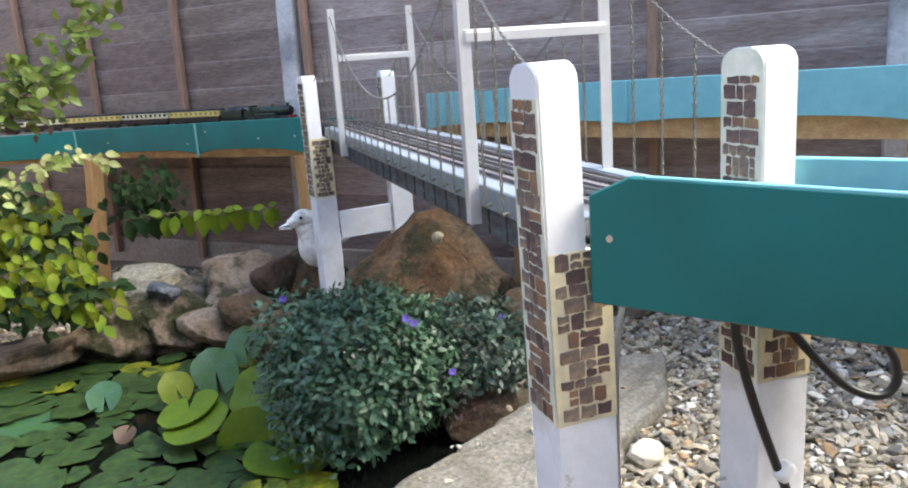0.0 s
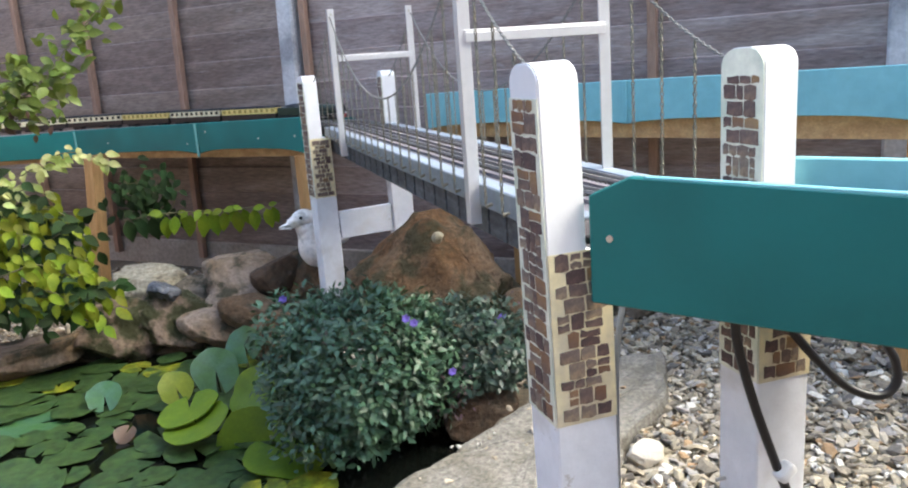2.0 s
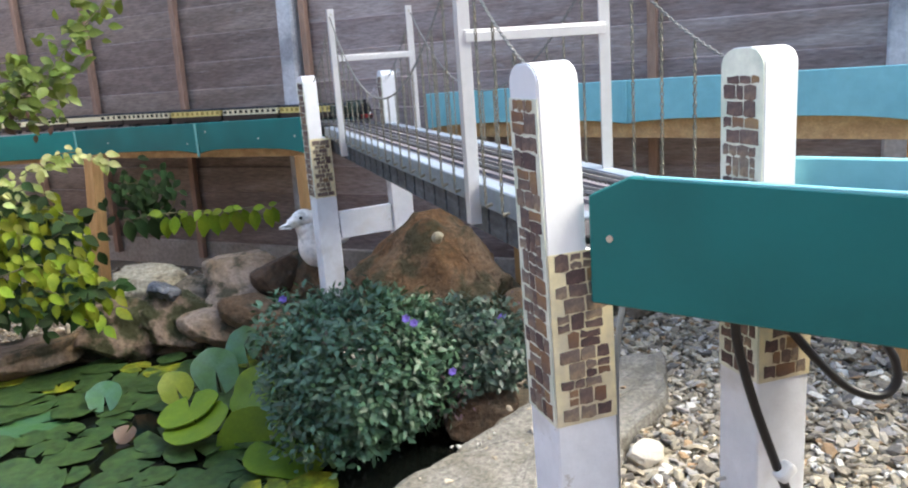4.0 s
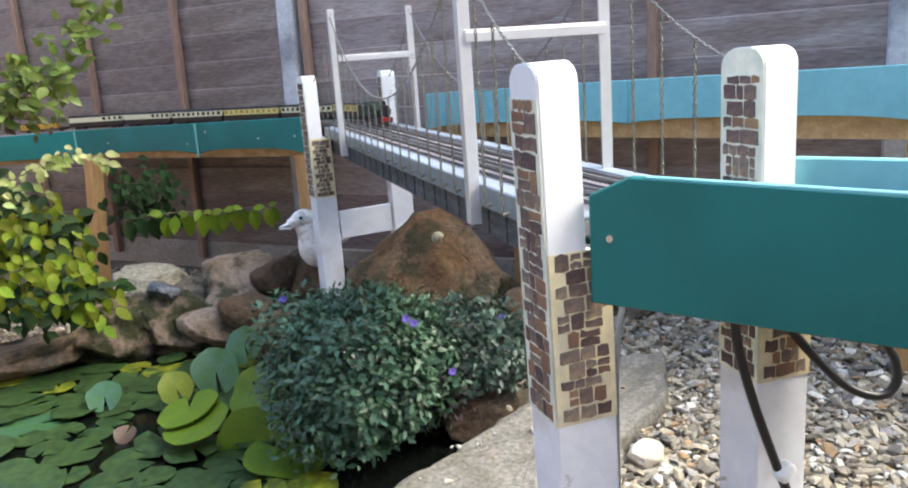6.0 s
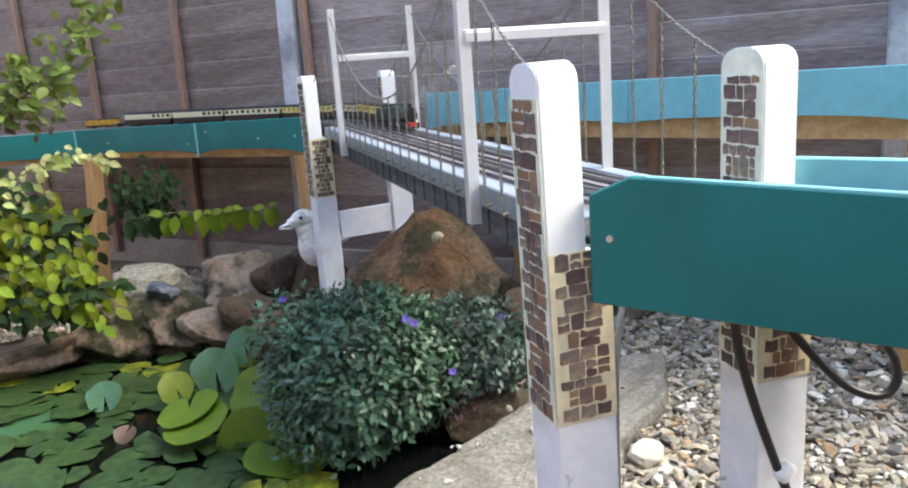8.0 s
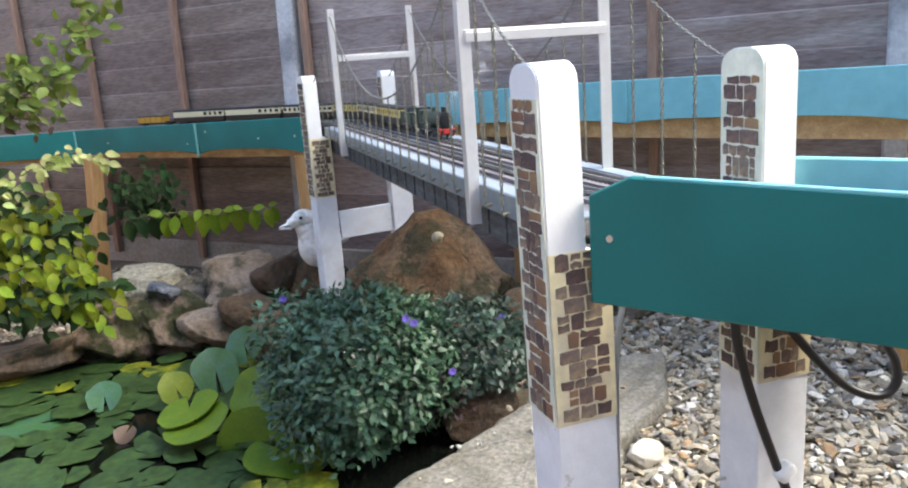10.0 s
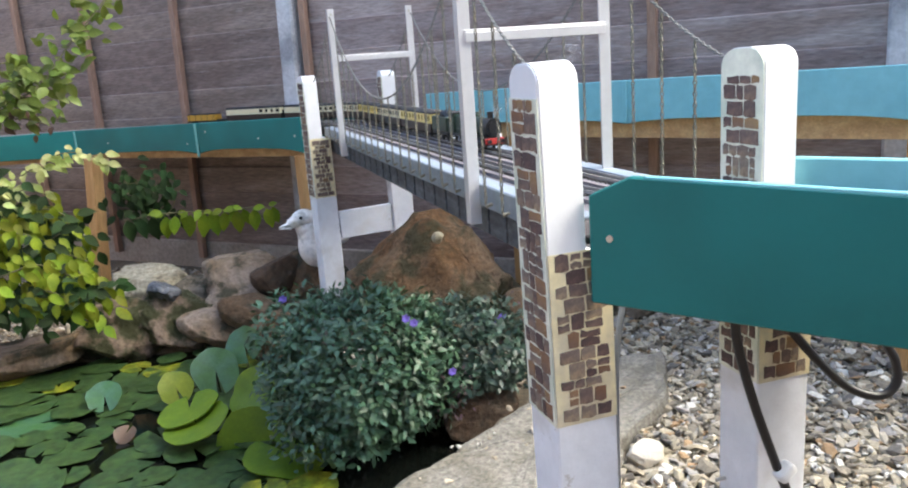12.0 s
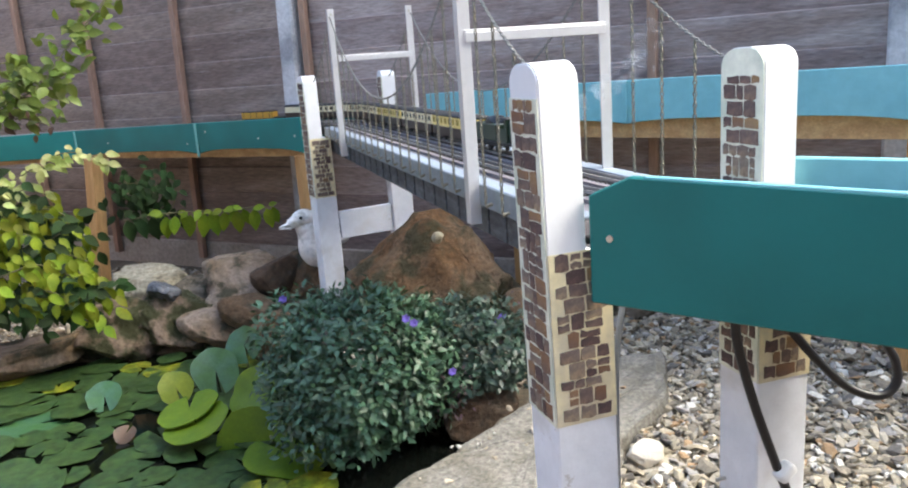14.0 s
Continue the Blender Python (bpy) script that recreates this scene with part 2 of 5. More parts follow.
def veined(m):
    """Adds pale radial veins and blotches to a round floating leaf."""
    nt = m.node_tree
    co = next(n for n in nt.nodes if n.type == "TEX_COORD")
    grad = nt.nodes.new("ShaderNodeTexGradient")
    grad.gradient_type = "RADIAL"
    nt.links.new(co.outputs["Object"], grad.inputs["Vector"])
    mul = nt.nodes.new("ShaderNodeMath")
    mul.operation, mul.inputs[1].default_value = "MULTIPLY", 2 * math.pi * 17
    sine = nt.nodes.new("ShaderNodeMath")
    sine.operation = "SINE"
    rng = nt.nodes.new("ShaderNodeMapRange")
    rng.inputs["From Min"].default_value, rng.inputs["From Max"].default_value = 0.75, 1.0
    rng.inputs["To Min"].default_value, rng.inputs["To Max"].default_value = 1.0, 1.14
    nt.links.new(grad.outputs["Fac"], mul.inputs[0])
    nt.links.new(mul.outputs["Value"], sine.inputs[0])
    nt.links.new(sine.outputs["Value"], rng.inputs["Value"])
    blot = nt.nodes.new("ShaderNodeTexNoise")
    blot.inputs["Scale"].default_value, blot.inputs["Detail"].default_value = 55, 6
    info = nt.nodes.new("ShaderNodeObjectInfo")
    add = nt.nodes.new("ShaderNodeVectorMath")
    nt.links.new(co.outputs["Object"], add.inputs[0])
    nt.links.new(info.outputs["Location"], add.inputs[1])
    nt.links.new(add.outputs["Vector"], blot.inputs["Vector"])
    bl = nt.nodes.new("ShaderNodeMapRange")
    bl.inputs["From Min"].default_value, bl.inputs["From Max"].default_value = 0.38, 0.62
    bl.inputs["To Min"].default_value, bl.inputs["To Max"].default_value = 0.55, 1.25
    nt.links.new(blot.outputs["Fac"], bl.inputs["Value"])
    hsv = next(n for n in nt.nodes if n.type == "HUE_SAT")
    v = hsv.inputs["Value"].links[0].from_socket
    for extra in (rng.outputs["Result"], bl.outputs["Result"]):
        mm = nt.nodes.new("ShaderNodeMath")
        mm.operation = "MULTIPLY"
        nt.links.new(v, mm.inputs[0])
        nt.links.new(extra, mm.inputs[1])
        v = mm.outputs["Value"]
    nt.links.new(v, hsv.inputs["Value"])


for leaf_paint in (VINE_LEAF, ROW_LEAF, PALE_LEAF, BRANCH_LEAF, SHADE_LEAF):
    leaf_paint.node_tree.nodes["Principled BSDF"].inputs["Specular IOR Level"].default_value = 0.22
for pad_paint in (PAD, PAD_YELLOW):
    veined(pad_paint)
    pad_paint.node_tree.nodes["Principled BSDF"].inputs["Specular IOR Level"].default_value = 0.35
JOINT = material("light green joint strip", (0.15, 0.40, 0.36), 0.5, vary=0.1, scale=40)
STEM = material("green-brown stem", (0.12, 0.11, 0.05), 0.8, vary=0.2, scale=50)

WATER = material("dark pond water", (0.004, 0.005, 0.004), 0.08, vary=0.2, scale=6, bump=0.05)
WATER.node_tree.nodes["Principled BSDF"].inputs["Specular IOR Level"].default_value = 0.25
CREAM = material("cream coach paint", (0.74, 0.58, 0.18), 0.4, vary=0.04, scale=60, bump=0)
CREAM_PALE = material("pale cream coach paint", (0.78, 0.70, 0.44), 0.4, vary=0.04, scale=60, bump=0)
CHOCOLATE = material("chocolate coach paint", (0.035, 0.022, 0.016), 0.4, vary=0.1, scale=60, bump=0)
ROOF = material("dark grey coach roof", (0.022, 0.021, 0.022), 0.6, vary=0.1, scale=60, bump=0)
COACH_GLASS = material("dark coach window", (0.03, 0.028, 0.022), 0.15, vary=0.1, scale=60, bump=0)
# The yellowish reflection is put into the pane colour, for low contrast.
YELLOW_GLASS = material("coach window with yellowish reflection in its colour", (0.40, 0.30, 0.09), 0.2, vary=0.1, scale=60, bump=0)
LOCO_GREEN = material("dark green engine paint", (0.016, 0.036, 0.022), 0.35, vary=0.1, scale=60, bump=0)
LOCO_BLACK = material("black engine paint", (0.012, 0.012, 0.013), 0.4, vary=0.1, scale=60, bump=0)
LOCO_RED = material("red buffer beam", (0.45, 0.035, 0.03), 0.4, vary=0.05, scale=60, bump=0)
ORANGE = material("yellow-orange wagon paint", (0.55, 0.30, 0.04), 0.45, vary=0.06, scale=60, bump=0)

# ---- mesh helpers ----


def thing(name, m=None, label="", category="", group="", kind=""):
    ob = new(name)
    if m is not None:
        ob.matrix_world = m
    return tagged(ob, label, category, group, kind)


def mesh_from(bm, mat, smooth=False):
    me = bpy.data.meshes.new("mesh")
    bm.to_mesh(me)
    bm.free()
    me.materials.append(mat)
    if smooth:
        me.shade_smooth()
    return me


def part(name, bm, mat, parent=None, label="", m=None, smooth=False):
    """Links a bmesh, or a mesh made before, as one object under a thing or a part."""
    me = bm if isinstance(bm, bpy.types.Mesh) else mesh_from(bm, mat, smooth)
    ob = new(name, me)
    if parent is not None:
        ob.parent = parent
    if m is not None:
        ob.matrix_basis = m
    if label:
        ob["label"] = label
    return ob


def box(sx, sy, sz, at=(0, 0, 0), bevel=0.0, bm=None, turn=None, segments=1):
    """A bevelled box of that size, its centre at 'at'."""
    own = bmesh.new()
    m = Matrix.Translation(at) @ (turn.to_4x4() if turn else Matrix.Identity(4)) @ Matrix.Diagonal((sx, sy, sz, 1))
    bmesh.ops.create_cube(own, size=1, matrix=m)
    if bevel:
        bmesh.ops.bevel(own, geom=own.edges[:], offset=bevel, segments=segments, affect="EDGES", profile=0.5)
    if bm is None:
        return own
    me = bpy.data.meshes.new("tmp")
    own.to_mesh(me)
    own.free()
    bm.from_mesh(me)
    bpy.data.meshes.remove(me)
    return bm


def rod(a, b, r, sides=10, bm=None, r2=None):
    a, b = Vector(a), Vector(b)
    bm = bm or bmesh.new()
    m = Matrix.Translation((a + b) / 2) @ (b - a).to_track_quat("Z", "Y").to_matrix().to_4x4()
    bmesh.ops.create_cone(bm, cap_ends=True, segments=sides, radius1=r, radius2=r if r2 is None else r2, depth=(b - a).length, matrix=m)
    return bm


def tube(points, r, sides=8):
    """A round tube along points, smoothed."""
    pts = [Vector(p) for p in points]
    path = []
    for i in range(len(pts) - 1):
        p0, p1, p2, p3 = pts[max(i - 1, 0)], pts[i], pts[i + 1], pts[min(i + 2, len(pts) - 1)]
        for k in range(6):
            t = k / 6
            path.append(0.5 * (2 * p1 + (p2 - p0) * t + (2 * p0 - 5 * p1 + 4 * p2 - p3) * t * t + (3 * p1 - p0 - 3 * p2 + p3) * t ** 3))
    path.append(pts[-1])
    bm = bmesh.new()
    rings = []
    for i, p in enumerate(path):
        d = (path[min(i + 1, len(path) - 1)] - path[max(i - 1, 0)]).normalized()
        q = d.to_track_quat("Z", "Y")
        rings.append([bm.verts.new(p + q @ Vector((r * math.cos(a), r * math.sin(a), 0))) for a in (2 * math.pi * k / sides for k in range(sides))])
    for r0, r1 in zip(rings, rings[1:]):
        for k in range(sides):
            bm.faces.new((r0[k], r0[(k + 1) % sides], r1[(k + 1) % sides], r1[k]))
    bm.faces.new(rings[0][::-1])
    bm.faces.new(rings[-1])
    return bm


def prism(outline, depth, bevel=0.0):
    """An outline in the xz plane, drawn out along +y."""
    bm = bmesh.new()
    front = [bm.verts.new((x, 0, z)) for x, z in outline]
    back = [bm.verts.new((x, depth, z)) for x, z in outline]
    n = len(outline)
    bm.faces.new(front)
    bm.faces.new(back[::-1])
    for i in range(n):
        bm.faces.new((front[i], back[i], back[(i + 1) % n], front[(i + 1) % n]))
    bmesh.ops.recalc_face_normals(bm, faces=bm.faces[:])
    if bevel:
        bmesh.ops.bevel(bm, geom=[e for e in bm.edges if e.calc_face_angle(0) > 0.6], offset=bevel, segments=1, affect="EDGES")
    return bm


def stuff(name, verts, faces, mat, label, category, smooth=False, parent=None):
    me = bpy.data.meshes.new(name)
    me.from_pydata(verts, [], faces)
    me.materials.append(mat)
    if smooth:
        me.shade_smooth()
    ob = new(name, me)
    if parent is not None:
        ob.parent = parent
        ob["kind"] = "stuff"
        if label:
            ob["label"] = label
        return ob
    return tagged(ob, label, category, "", "stuff")


# ---- ground and pond ----
POND = [(-1.9, 2.00), (-0.85, 1.87), (-0.35, 1.77), (0.05, 1.47), (0.26, 1.12), (0.27, 0.93), (0.06, 0.74), (-0.25, 0.50), (-0.8, 0.2), (-1.4, 0.12), (-1.95, 0.4), (-2.05, 1.2)]
WATER_Z = -0.05


def pond_depth(x, y):
    """Signed distance to the pond's edge, positive inside."""
    inside, best = False, 9.0
    for (x1, y1), (x2, y2) in zip(POND, POND[1:] + POND[:1]):
        if (y1 > y) != (y2 > y) and x < x1 + (y - y1) * (x2 - x1) / (y2 - y1):
            inside = not inside
        t = max(0, min(1, ((x - x1) * (x2 - x1) + (y - y1) * (y2 - y1)) / ((x2 - x1) ** 2 + (y2 - y1) ** 2)))
        best = min(best, math.hypot(x - x1 - t * (x2 - x1), y - y1 - t * (y2 - y1)))
    return best if inside else -best


def ground_height(x, y):
    d = pond_depth(x, y) if -4 < x < 2 and -1 < y < 3 else -1
    if d > -0.03:
        return -0.22 * min(1, (d + 0.03) / 0.09)
    return 0.008 * noise.noise((x * 4, y * 4, 0))


def make_ground():
    inner = [-3.4 + 0.05 * i for i in range(109)]
    xs = [-400, -120, -40, -12, -6] + inner + [2.6, 4, 8, 30, 120, 400]
    ys = [-400, -120, -40, -12, -5, -2.5] + [-1.2 + 0.05 * i for i in range(95)] + [4, 5, 8, 20, 60, 200, 400]
    verts = [(x, y, ground_height(x, y)) for y in ys for x in xs]
    w = len(xs)
    faces = [(j * w + i, j * w + i + 1, (j + 1) * w + i + 1, (j + 1) * w + i) for j in range(len(ys) - 1) for i in range(w - 1)]
    me = bpy.data.meshes.new("ground")
    me.from_pydata(verts, [], faces)
    me.materials.append(SOIL)
    me.shade_smooth()
    tagged(new("ground", me), "brown soil and grit of the garden round the pond", "ground", kind="structure")
    bm = bmesh.new()
    bmesh.ops.create_grid(bm, x_segments=60, y_segments=40, size=0.5, matrix=Matrix.Translation((-0.88, 1.02, WATER_Z)) @ Matrix.Diagonal((2.36, 1.9, 1, 1)))
    tagged(part("water", bm, WATER), "still dark pond water under lily pads", "water", kind="structure")


make_ground()

# ---- fence ----
FENCE_AT = Vector((0.025, 2.3135, 0))       # a point on the fence's face
FENCE_M = Matrix.Translation(FENCE_AT) @ Matrix.Rotation(radians(-45), 4, "Z")   # its x runs along the fence, +y behind


def make_fence():
    fence = thing("fence", FENCE_M, "weathered purple-brown board fence with brown battens and concrete posts", "fence", kind="structure")
    heights = [0.112]
    while heights[-1] < 1.75:
        heights.append(heights[-1] + 0.1017)
    bays = [(-3.4, -1.98), (-1.93, 0.0), (0.075, 1.93), (2.01, 3.9)]
    for a, b in bays:
        for i, (z0, z1) in enumerate(zip(heights, heights[1:])):
            bm = box(b - a, 0.012, z1 - z0 + 0.012, bevel=0.002, turn=Matrix.Rotation(radians(6.5), 3, "X"))
            # bays left of the concrete post take the browner, shade-darkened boards
            part("board", bm, FENCE_BROWN_SHADED if b < 0.05 else FENCE, fence, m=pose((a + b) / 2, 0.016 + 0.003 * (i % 2), (z0 + z1) / 2))
        part("gravel_board", box(b - a, 0.03, 0.25, bevel=0.004), GRAVEL_BOARD, fence, "concrete gravel board", pose((a + b) / 2, 0.02, -0.012))
    for x, lean in ((-1.955, 0), (0.052, 1.8), (1.945, 0), (3.95, 0)):      # neither posts nor battens stand quite plumb
        part("concrete_post", box(0.068, 0.085, 2.1, bevel=0.006), CONCRETE, fence, "pale grey concrete post", pose(x, 0.0, 0.85, 0, lean, 0))
    for x, lean in ((-1.445, 1.5), (-1.012, 1.4), (-0.500, 1.8), (0.120, 0.6), (1.330, 0), (2.22, 0), (-2.4, 0)):
        part("batten", box(0.027, 0.026, 1.7, bevel=0.003), BATTEN, fence, m=pose(x, -0.014, 0.90, 0, lean, 0))
    return fence


make_fence()
# unseen walls out of view, added and sized to hold back low sky light
for nm, c, s in (("wall_south", (1.3, -4.2, 2.1), (7.4, 0.1, 4.2)), ("wall_east", (5.0, -1.2, 1.3), (0.1, 6.0, 2.6)), ("wall_west", (-2.4, 0.15, 0.85), (0.1, 8.7, 1.7))):
    w = part(nm, box(*s, bevel=0.01), FENCE, m=pose(*c))
    tagged(w, "unseen plain brown wall added to hold back low sky", "wall", kind="structure")

# ---- track ----
TRAIN_LINE = [Vector(p) for p in ((-2.3, 3.196), (-0.72, 2.96), (0.19, 2.05), (0.19, 0.01), (1.4, -1.2))]
RADII = {1: 0.8, 2: 0.6, 3: 0.6}


def rounded(line, radii, step=0.01):
    """The line with its corners rounded, as even steps."""
    pts = [line[0]]
    for i in range(1, len(line) - 1):
        a, b, c = line[i - 1], line[i], line[i + 1]
        u, v = (a - b).normalized(), (c - b).normalized()
        half = math.acos(max(-1, min(1, u.dot(v)))) / 2
        r = radii[i]
        reach = r / math.tan(half)
        centre = b + (u + v).normalized() * (r / math.sin(half))
        p, q = b + u * reach, b + v * reach
        a0, a1 = (math.atan2(*(k - centre).yx) for k in (p, q))
        d = (a1 - a0 + math.pi) % (2 * math.pi) - math.pi
        for k in range(25):
            w = a0 + d * k / 24
            pts.append(centre + Vector((math.cos(w), math.sin(w))) * r)
    pts.append(line[-1])
    out, rest = [pts[0]], step
    for p, q in zip(pts, pts[1:]):
        length, at = (q - p).length, 0
        while length - at >= rest:
            at += rest
            out.append(p + (q - p) * (at / length))
            rest = step
        rest -= length - at
    return out


RAIL_Z = 0.608
PATH = rounded(TRAIN_LINE, RADII)


def path_at(s):
    i = max(0, min(len(PATH) - 2, int(s / 0.01)))
    return PATH[i] + (PATH[i + 1] - PATH[i]) * (s / 0.01 - i)


def offset_path(path, d):
    out = []
    for i, p in enumerate(path):
        t = (path[min(i + 1, len(path) - 1)] - path[max(i - 1, 0)]).normalized()
        out.append(p + Vector((t.y, -t.x)) * d)
    return out


def dip(p):
    """The track lies a little lower on the far trestle than on the bridge."""
    k = max(0.0, min(1.0, (p.y - 1.72) / 0.35))
    return -0.0085 * k * k * (3 - 2 * k)


def sweep(path, width, z0, z1, shift=0.0, lower=None):
    """A flat band of that width and height along a path."""
    bm = bmesh.new()
    left, right = offset_path(path, shift - width / 2), offset_path(path, shift + width / 2)
    rings = [[bm.verts.new((p.x, p.y, z + (lower(p) if lower else 0))) for p, z in ((a, z0), (b, z0), (b, z1), (a, z1))] for a, b in zip(left, right)]
    for r0, r1 in zip(rings, rings[1:]):
        for k in range(4):
            bm.faces.new((r0[k], r0[(k + 1) % 4], r1[(k + 1) % 4], r1[k]))
    bm.faces.new(rings[0][::-1])
    bm.faces.new(rings[-1])
    bmesh.ops.recalc_face_normals(bm, faces=bm.faces[:])
    return bm


def make_tracks():
    for d, words in ((0.0, "model railway track with nickel rails carrying the train"), (0.065, "empty model railway track with nickel rails beside the train")):
        track = thing("railway_track", None, words, "track", "model railway tracks")
        line = offset_path(PATH, d)
        part("track_bed", sweep(line[::3], 0.05, RAIL_Z - 0.010, RAIL_Z - 0.0055, lower=dip), BALLAST, track, "grey ballast bed")
        for k in (-1, 1):
            part("rail", sweep(line[::2], 0.0022, RAIL_Z - 0.0035, RAIL_Z, 0.0083 * k, dip), RAIL, track)
        verts, faces = [], []
        fine = line[::1]
        for i in range(1, len(fine) - 1):
            t = (fine[i + 1] - fine[i - 1]).normalized()
            n = Vector((t.y, -t.x))
            c, k = fine[i], len(verts)
            for z in (RAIL_Z - 0.0056, RAIL_Z - 0.0034):
                for a, b in ((-1, -1), (1, -1), (1, 1), (-1, 1)):
                    q = c + n * 0.0155 * a + t * 0.0021 * b
                    verts.append((q.x, q.y, z + dip(q)))
            faces += [(k + 4, k + 5, k + 6, k + 7)] + [(k + e, k + (e + 1) % 4, k + 4 + (e + 1) % 4, k + 4 + e) for e in range(4)]
        stuff("sleeper_strip", verts, faces, SLEEPER, "dark sleepers", "", parent=track)


make_tracks()


def board(name, a, b, top_a, top_b, low_a, low_b, arch, mat, parent, thick=0.012, corner=0.0, label="", flip=1, bays=1):
    """A side board from a to b in plan, with a lower edge that arches up between its ends, and a clipped upper corner at a."""
    a, b = Vector(a), Vector(b)
    length = (b - a).length
    outline = []
    n = 14 * bays
    for i in range(n + 1):
        t = i / n
        k = (t * bays) % 1 if i < n else 1
        rise = arch * (1 - (2 * k - 1) ** 4)
        outline.append((t * length, low_a + (low_b - low_a) * t + rise))
    outline.append((length, top_b))
    if corner:
        outline += [(corner, top_a), (0, top_a - corner * 0.45)]
    else:
        outline.append((0, top_a))
    bm = prism(outline, thick * flip)
    bmesh.ops.recalc_face_normals(bm, faces=bm.faces[:])
    bmesh.ops.bevel(bm, geom=[e for e in bm.edges if e.calc_face_angle(0) > 0.7], offset=0.0015, segments=1, affect="EDGES")
    ang = math.atan2(b.y - a.y, b.x - a.x)
    return part(name, bm, mat, parent, label, Matrix.Translation((a.x, a.y, 0)) @ Matrix.Rotation(ang, 4, "Z"))


def floor_band(name, line, width, z0, z1, mat, parent, shift=0.0, label=""):
    return part(name, sweep([Vector(p) for p in line], width, z0, z1, shift), mat, parent, label)


def timber_leg(name, x, y, top, w, parent, bottom=-0.03, angle=45, lean=0):
    """A square leg whose head stands at x, y; lean is towards +x, in degrees."""
    m = Matrix.Translation((x, y, top)) @ Matrix.Rotation(radians(lean), 4, "Y") @ Matrix.Rotation(radians(angle), 4, "Z")
    return part(name, box(w, w, top - bottom, (0, 0, (bottom - top) / 2), bevel=0.003), TIMBER, parent, "tan timber leg", m)


def make_left_trestle():
    t = thing("trestle", None, "railway trough with dark green boards on tan timber legs", "railway trestle", "trestles")
    pts = [(0.017, 1.908), (-0.302, 2.224), (-0.748, 2.672), (-1.9, 2.92)]
    tops, lows = [0.626, 0.620, 0.609, 0.600], [0.512, 0.515, 0.503, 0.49]
    for i in range(3):
        board("side_board", pts[i], pts[i + 1], tops[i], tops[i + 1], lows[i] , lows[i + 1], 0.016, GREEN, t)
    for i in (1, 2):
        part("joint_strip", box(0.011, 0.004, 0.112, bevel=0.001), JOINT, t, "lighter joint strip", pose(pts[i][0] - 0.0098, pts[i][1] - 0.0098, tops[i] - 0.058, 0, 0, -45))
    inner = [(p[0] + 0.13, p[1] + 0.13) for p in pts]
    inner[3] = (-1.85, 3.10)
    floor_band("floor_board", inner, 0.24, 0.560, 0.5880, DARK_WOOD, t)
    for i in range(2):
        board("rear_board", (inner[i][0] + 0.09, inner[i][1] + 0.09), (inner[i + 1][0] + 0.09, inner[i + 1][1] + 0.09), 0.600, 0.592, 0.512, 0.512, 0, GREEN, t)
    floor_band("beam", [(p[0] + 0.035, p[1] + 0.035) for p in pts], 0.035, 0.497, 0.571, BEAM, t, label="tan timber beam")
    for x, y, z in ((-0.107, 2.032, 0.563), (0.0, 1.925, 0.568), (-0.46, 2.386, 0.555), (-0.62, 2.546, 0.56), (-0.27, 2.195, 0.59), (-0.335, 2.26, 0.55)):
        part("screw", rod((0.001, 0.001, 0), (-0.0014, -0.0014, 0), 0.0032, 8), SCREW, t, m=pose(x - 0.0086, y - 0.0086, z))
    timber_leg("leg", -0.702, 2.622, 0.5, 0.049, t, lean=5)
    timber_leg("leg", 0.016, 1.955, 0.5, 0.046, t)
    return t


make_left_trestle()


def make_back_trestle():
    t = thing("trestle", None, "railway trough with turquoise boards on a tan timber beam", "railway trestle", "trestles")
    pts = [(0.40, 1.79), (0.769, 1.196), (1.115, 0.64), (1.25, 0.25)]
    tops, lows = [0.670, 0.684, 0.690, 0.69], [0.560, 0.572, 0.576, 0.576]
    for i in range(3):
        board("side_board", pts[i], pts[i + 1], tops[i], tops[i + 1], lows[i], lows[i + 1], 0.013, TEAL, t)
    for i in (1, 2):
        part("joint_strip", box(0.012, 0.004, 0.108, bevel=0.001), TEAL, t, m=pose(pts[i][0] - 0.003, pts[i][1] - 0.003, tops[i] - 0.056, 0, 0, -58))
    floor_band("beam", [(p[0] + 0.03, p[1] + 0.03) for p in pts], 0.03, 0.533, 0.6, BEAM, t, label="tan timber beam")
    floor_band("floor_board", [(p[0] + 0.14, p[1] + 0.10) for p in pts], 0.2, 0.602, 0.622, DARK_WOOD, t)
    for x, y in ((0.62, 1.57), (1.17, 0.66)):
        timber_leg("leg", x, y, 0.54, 0.05, t, angle=-58)
    return t


make_back_trestle()


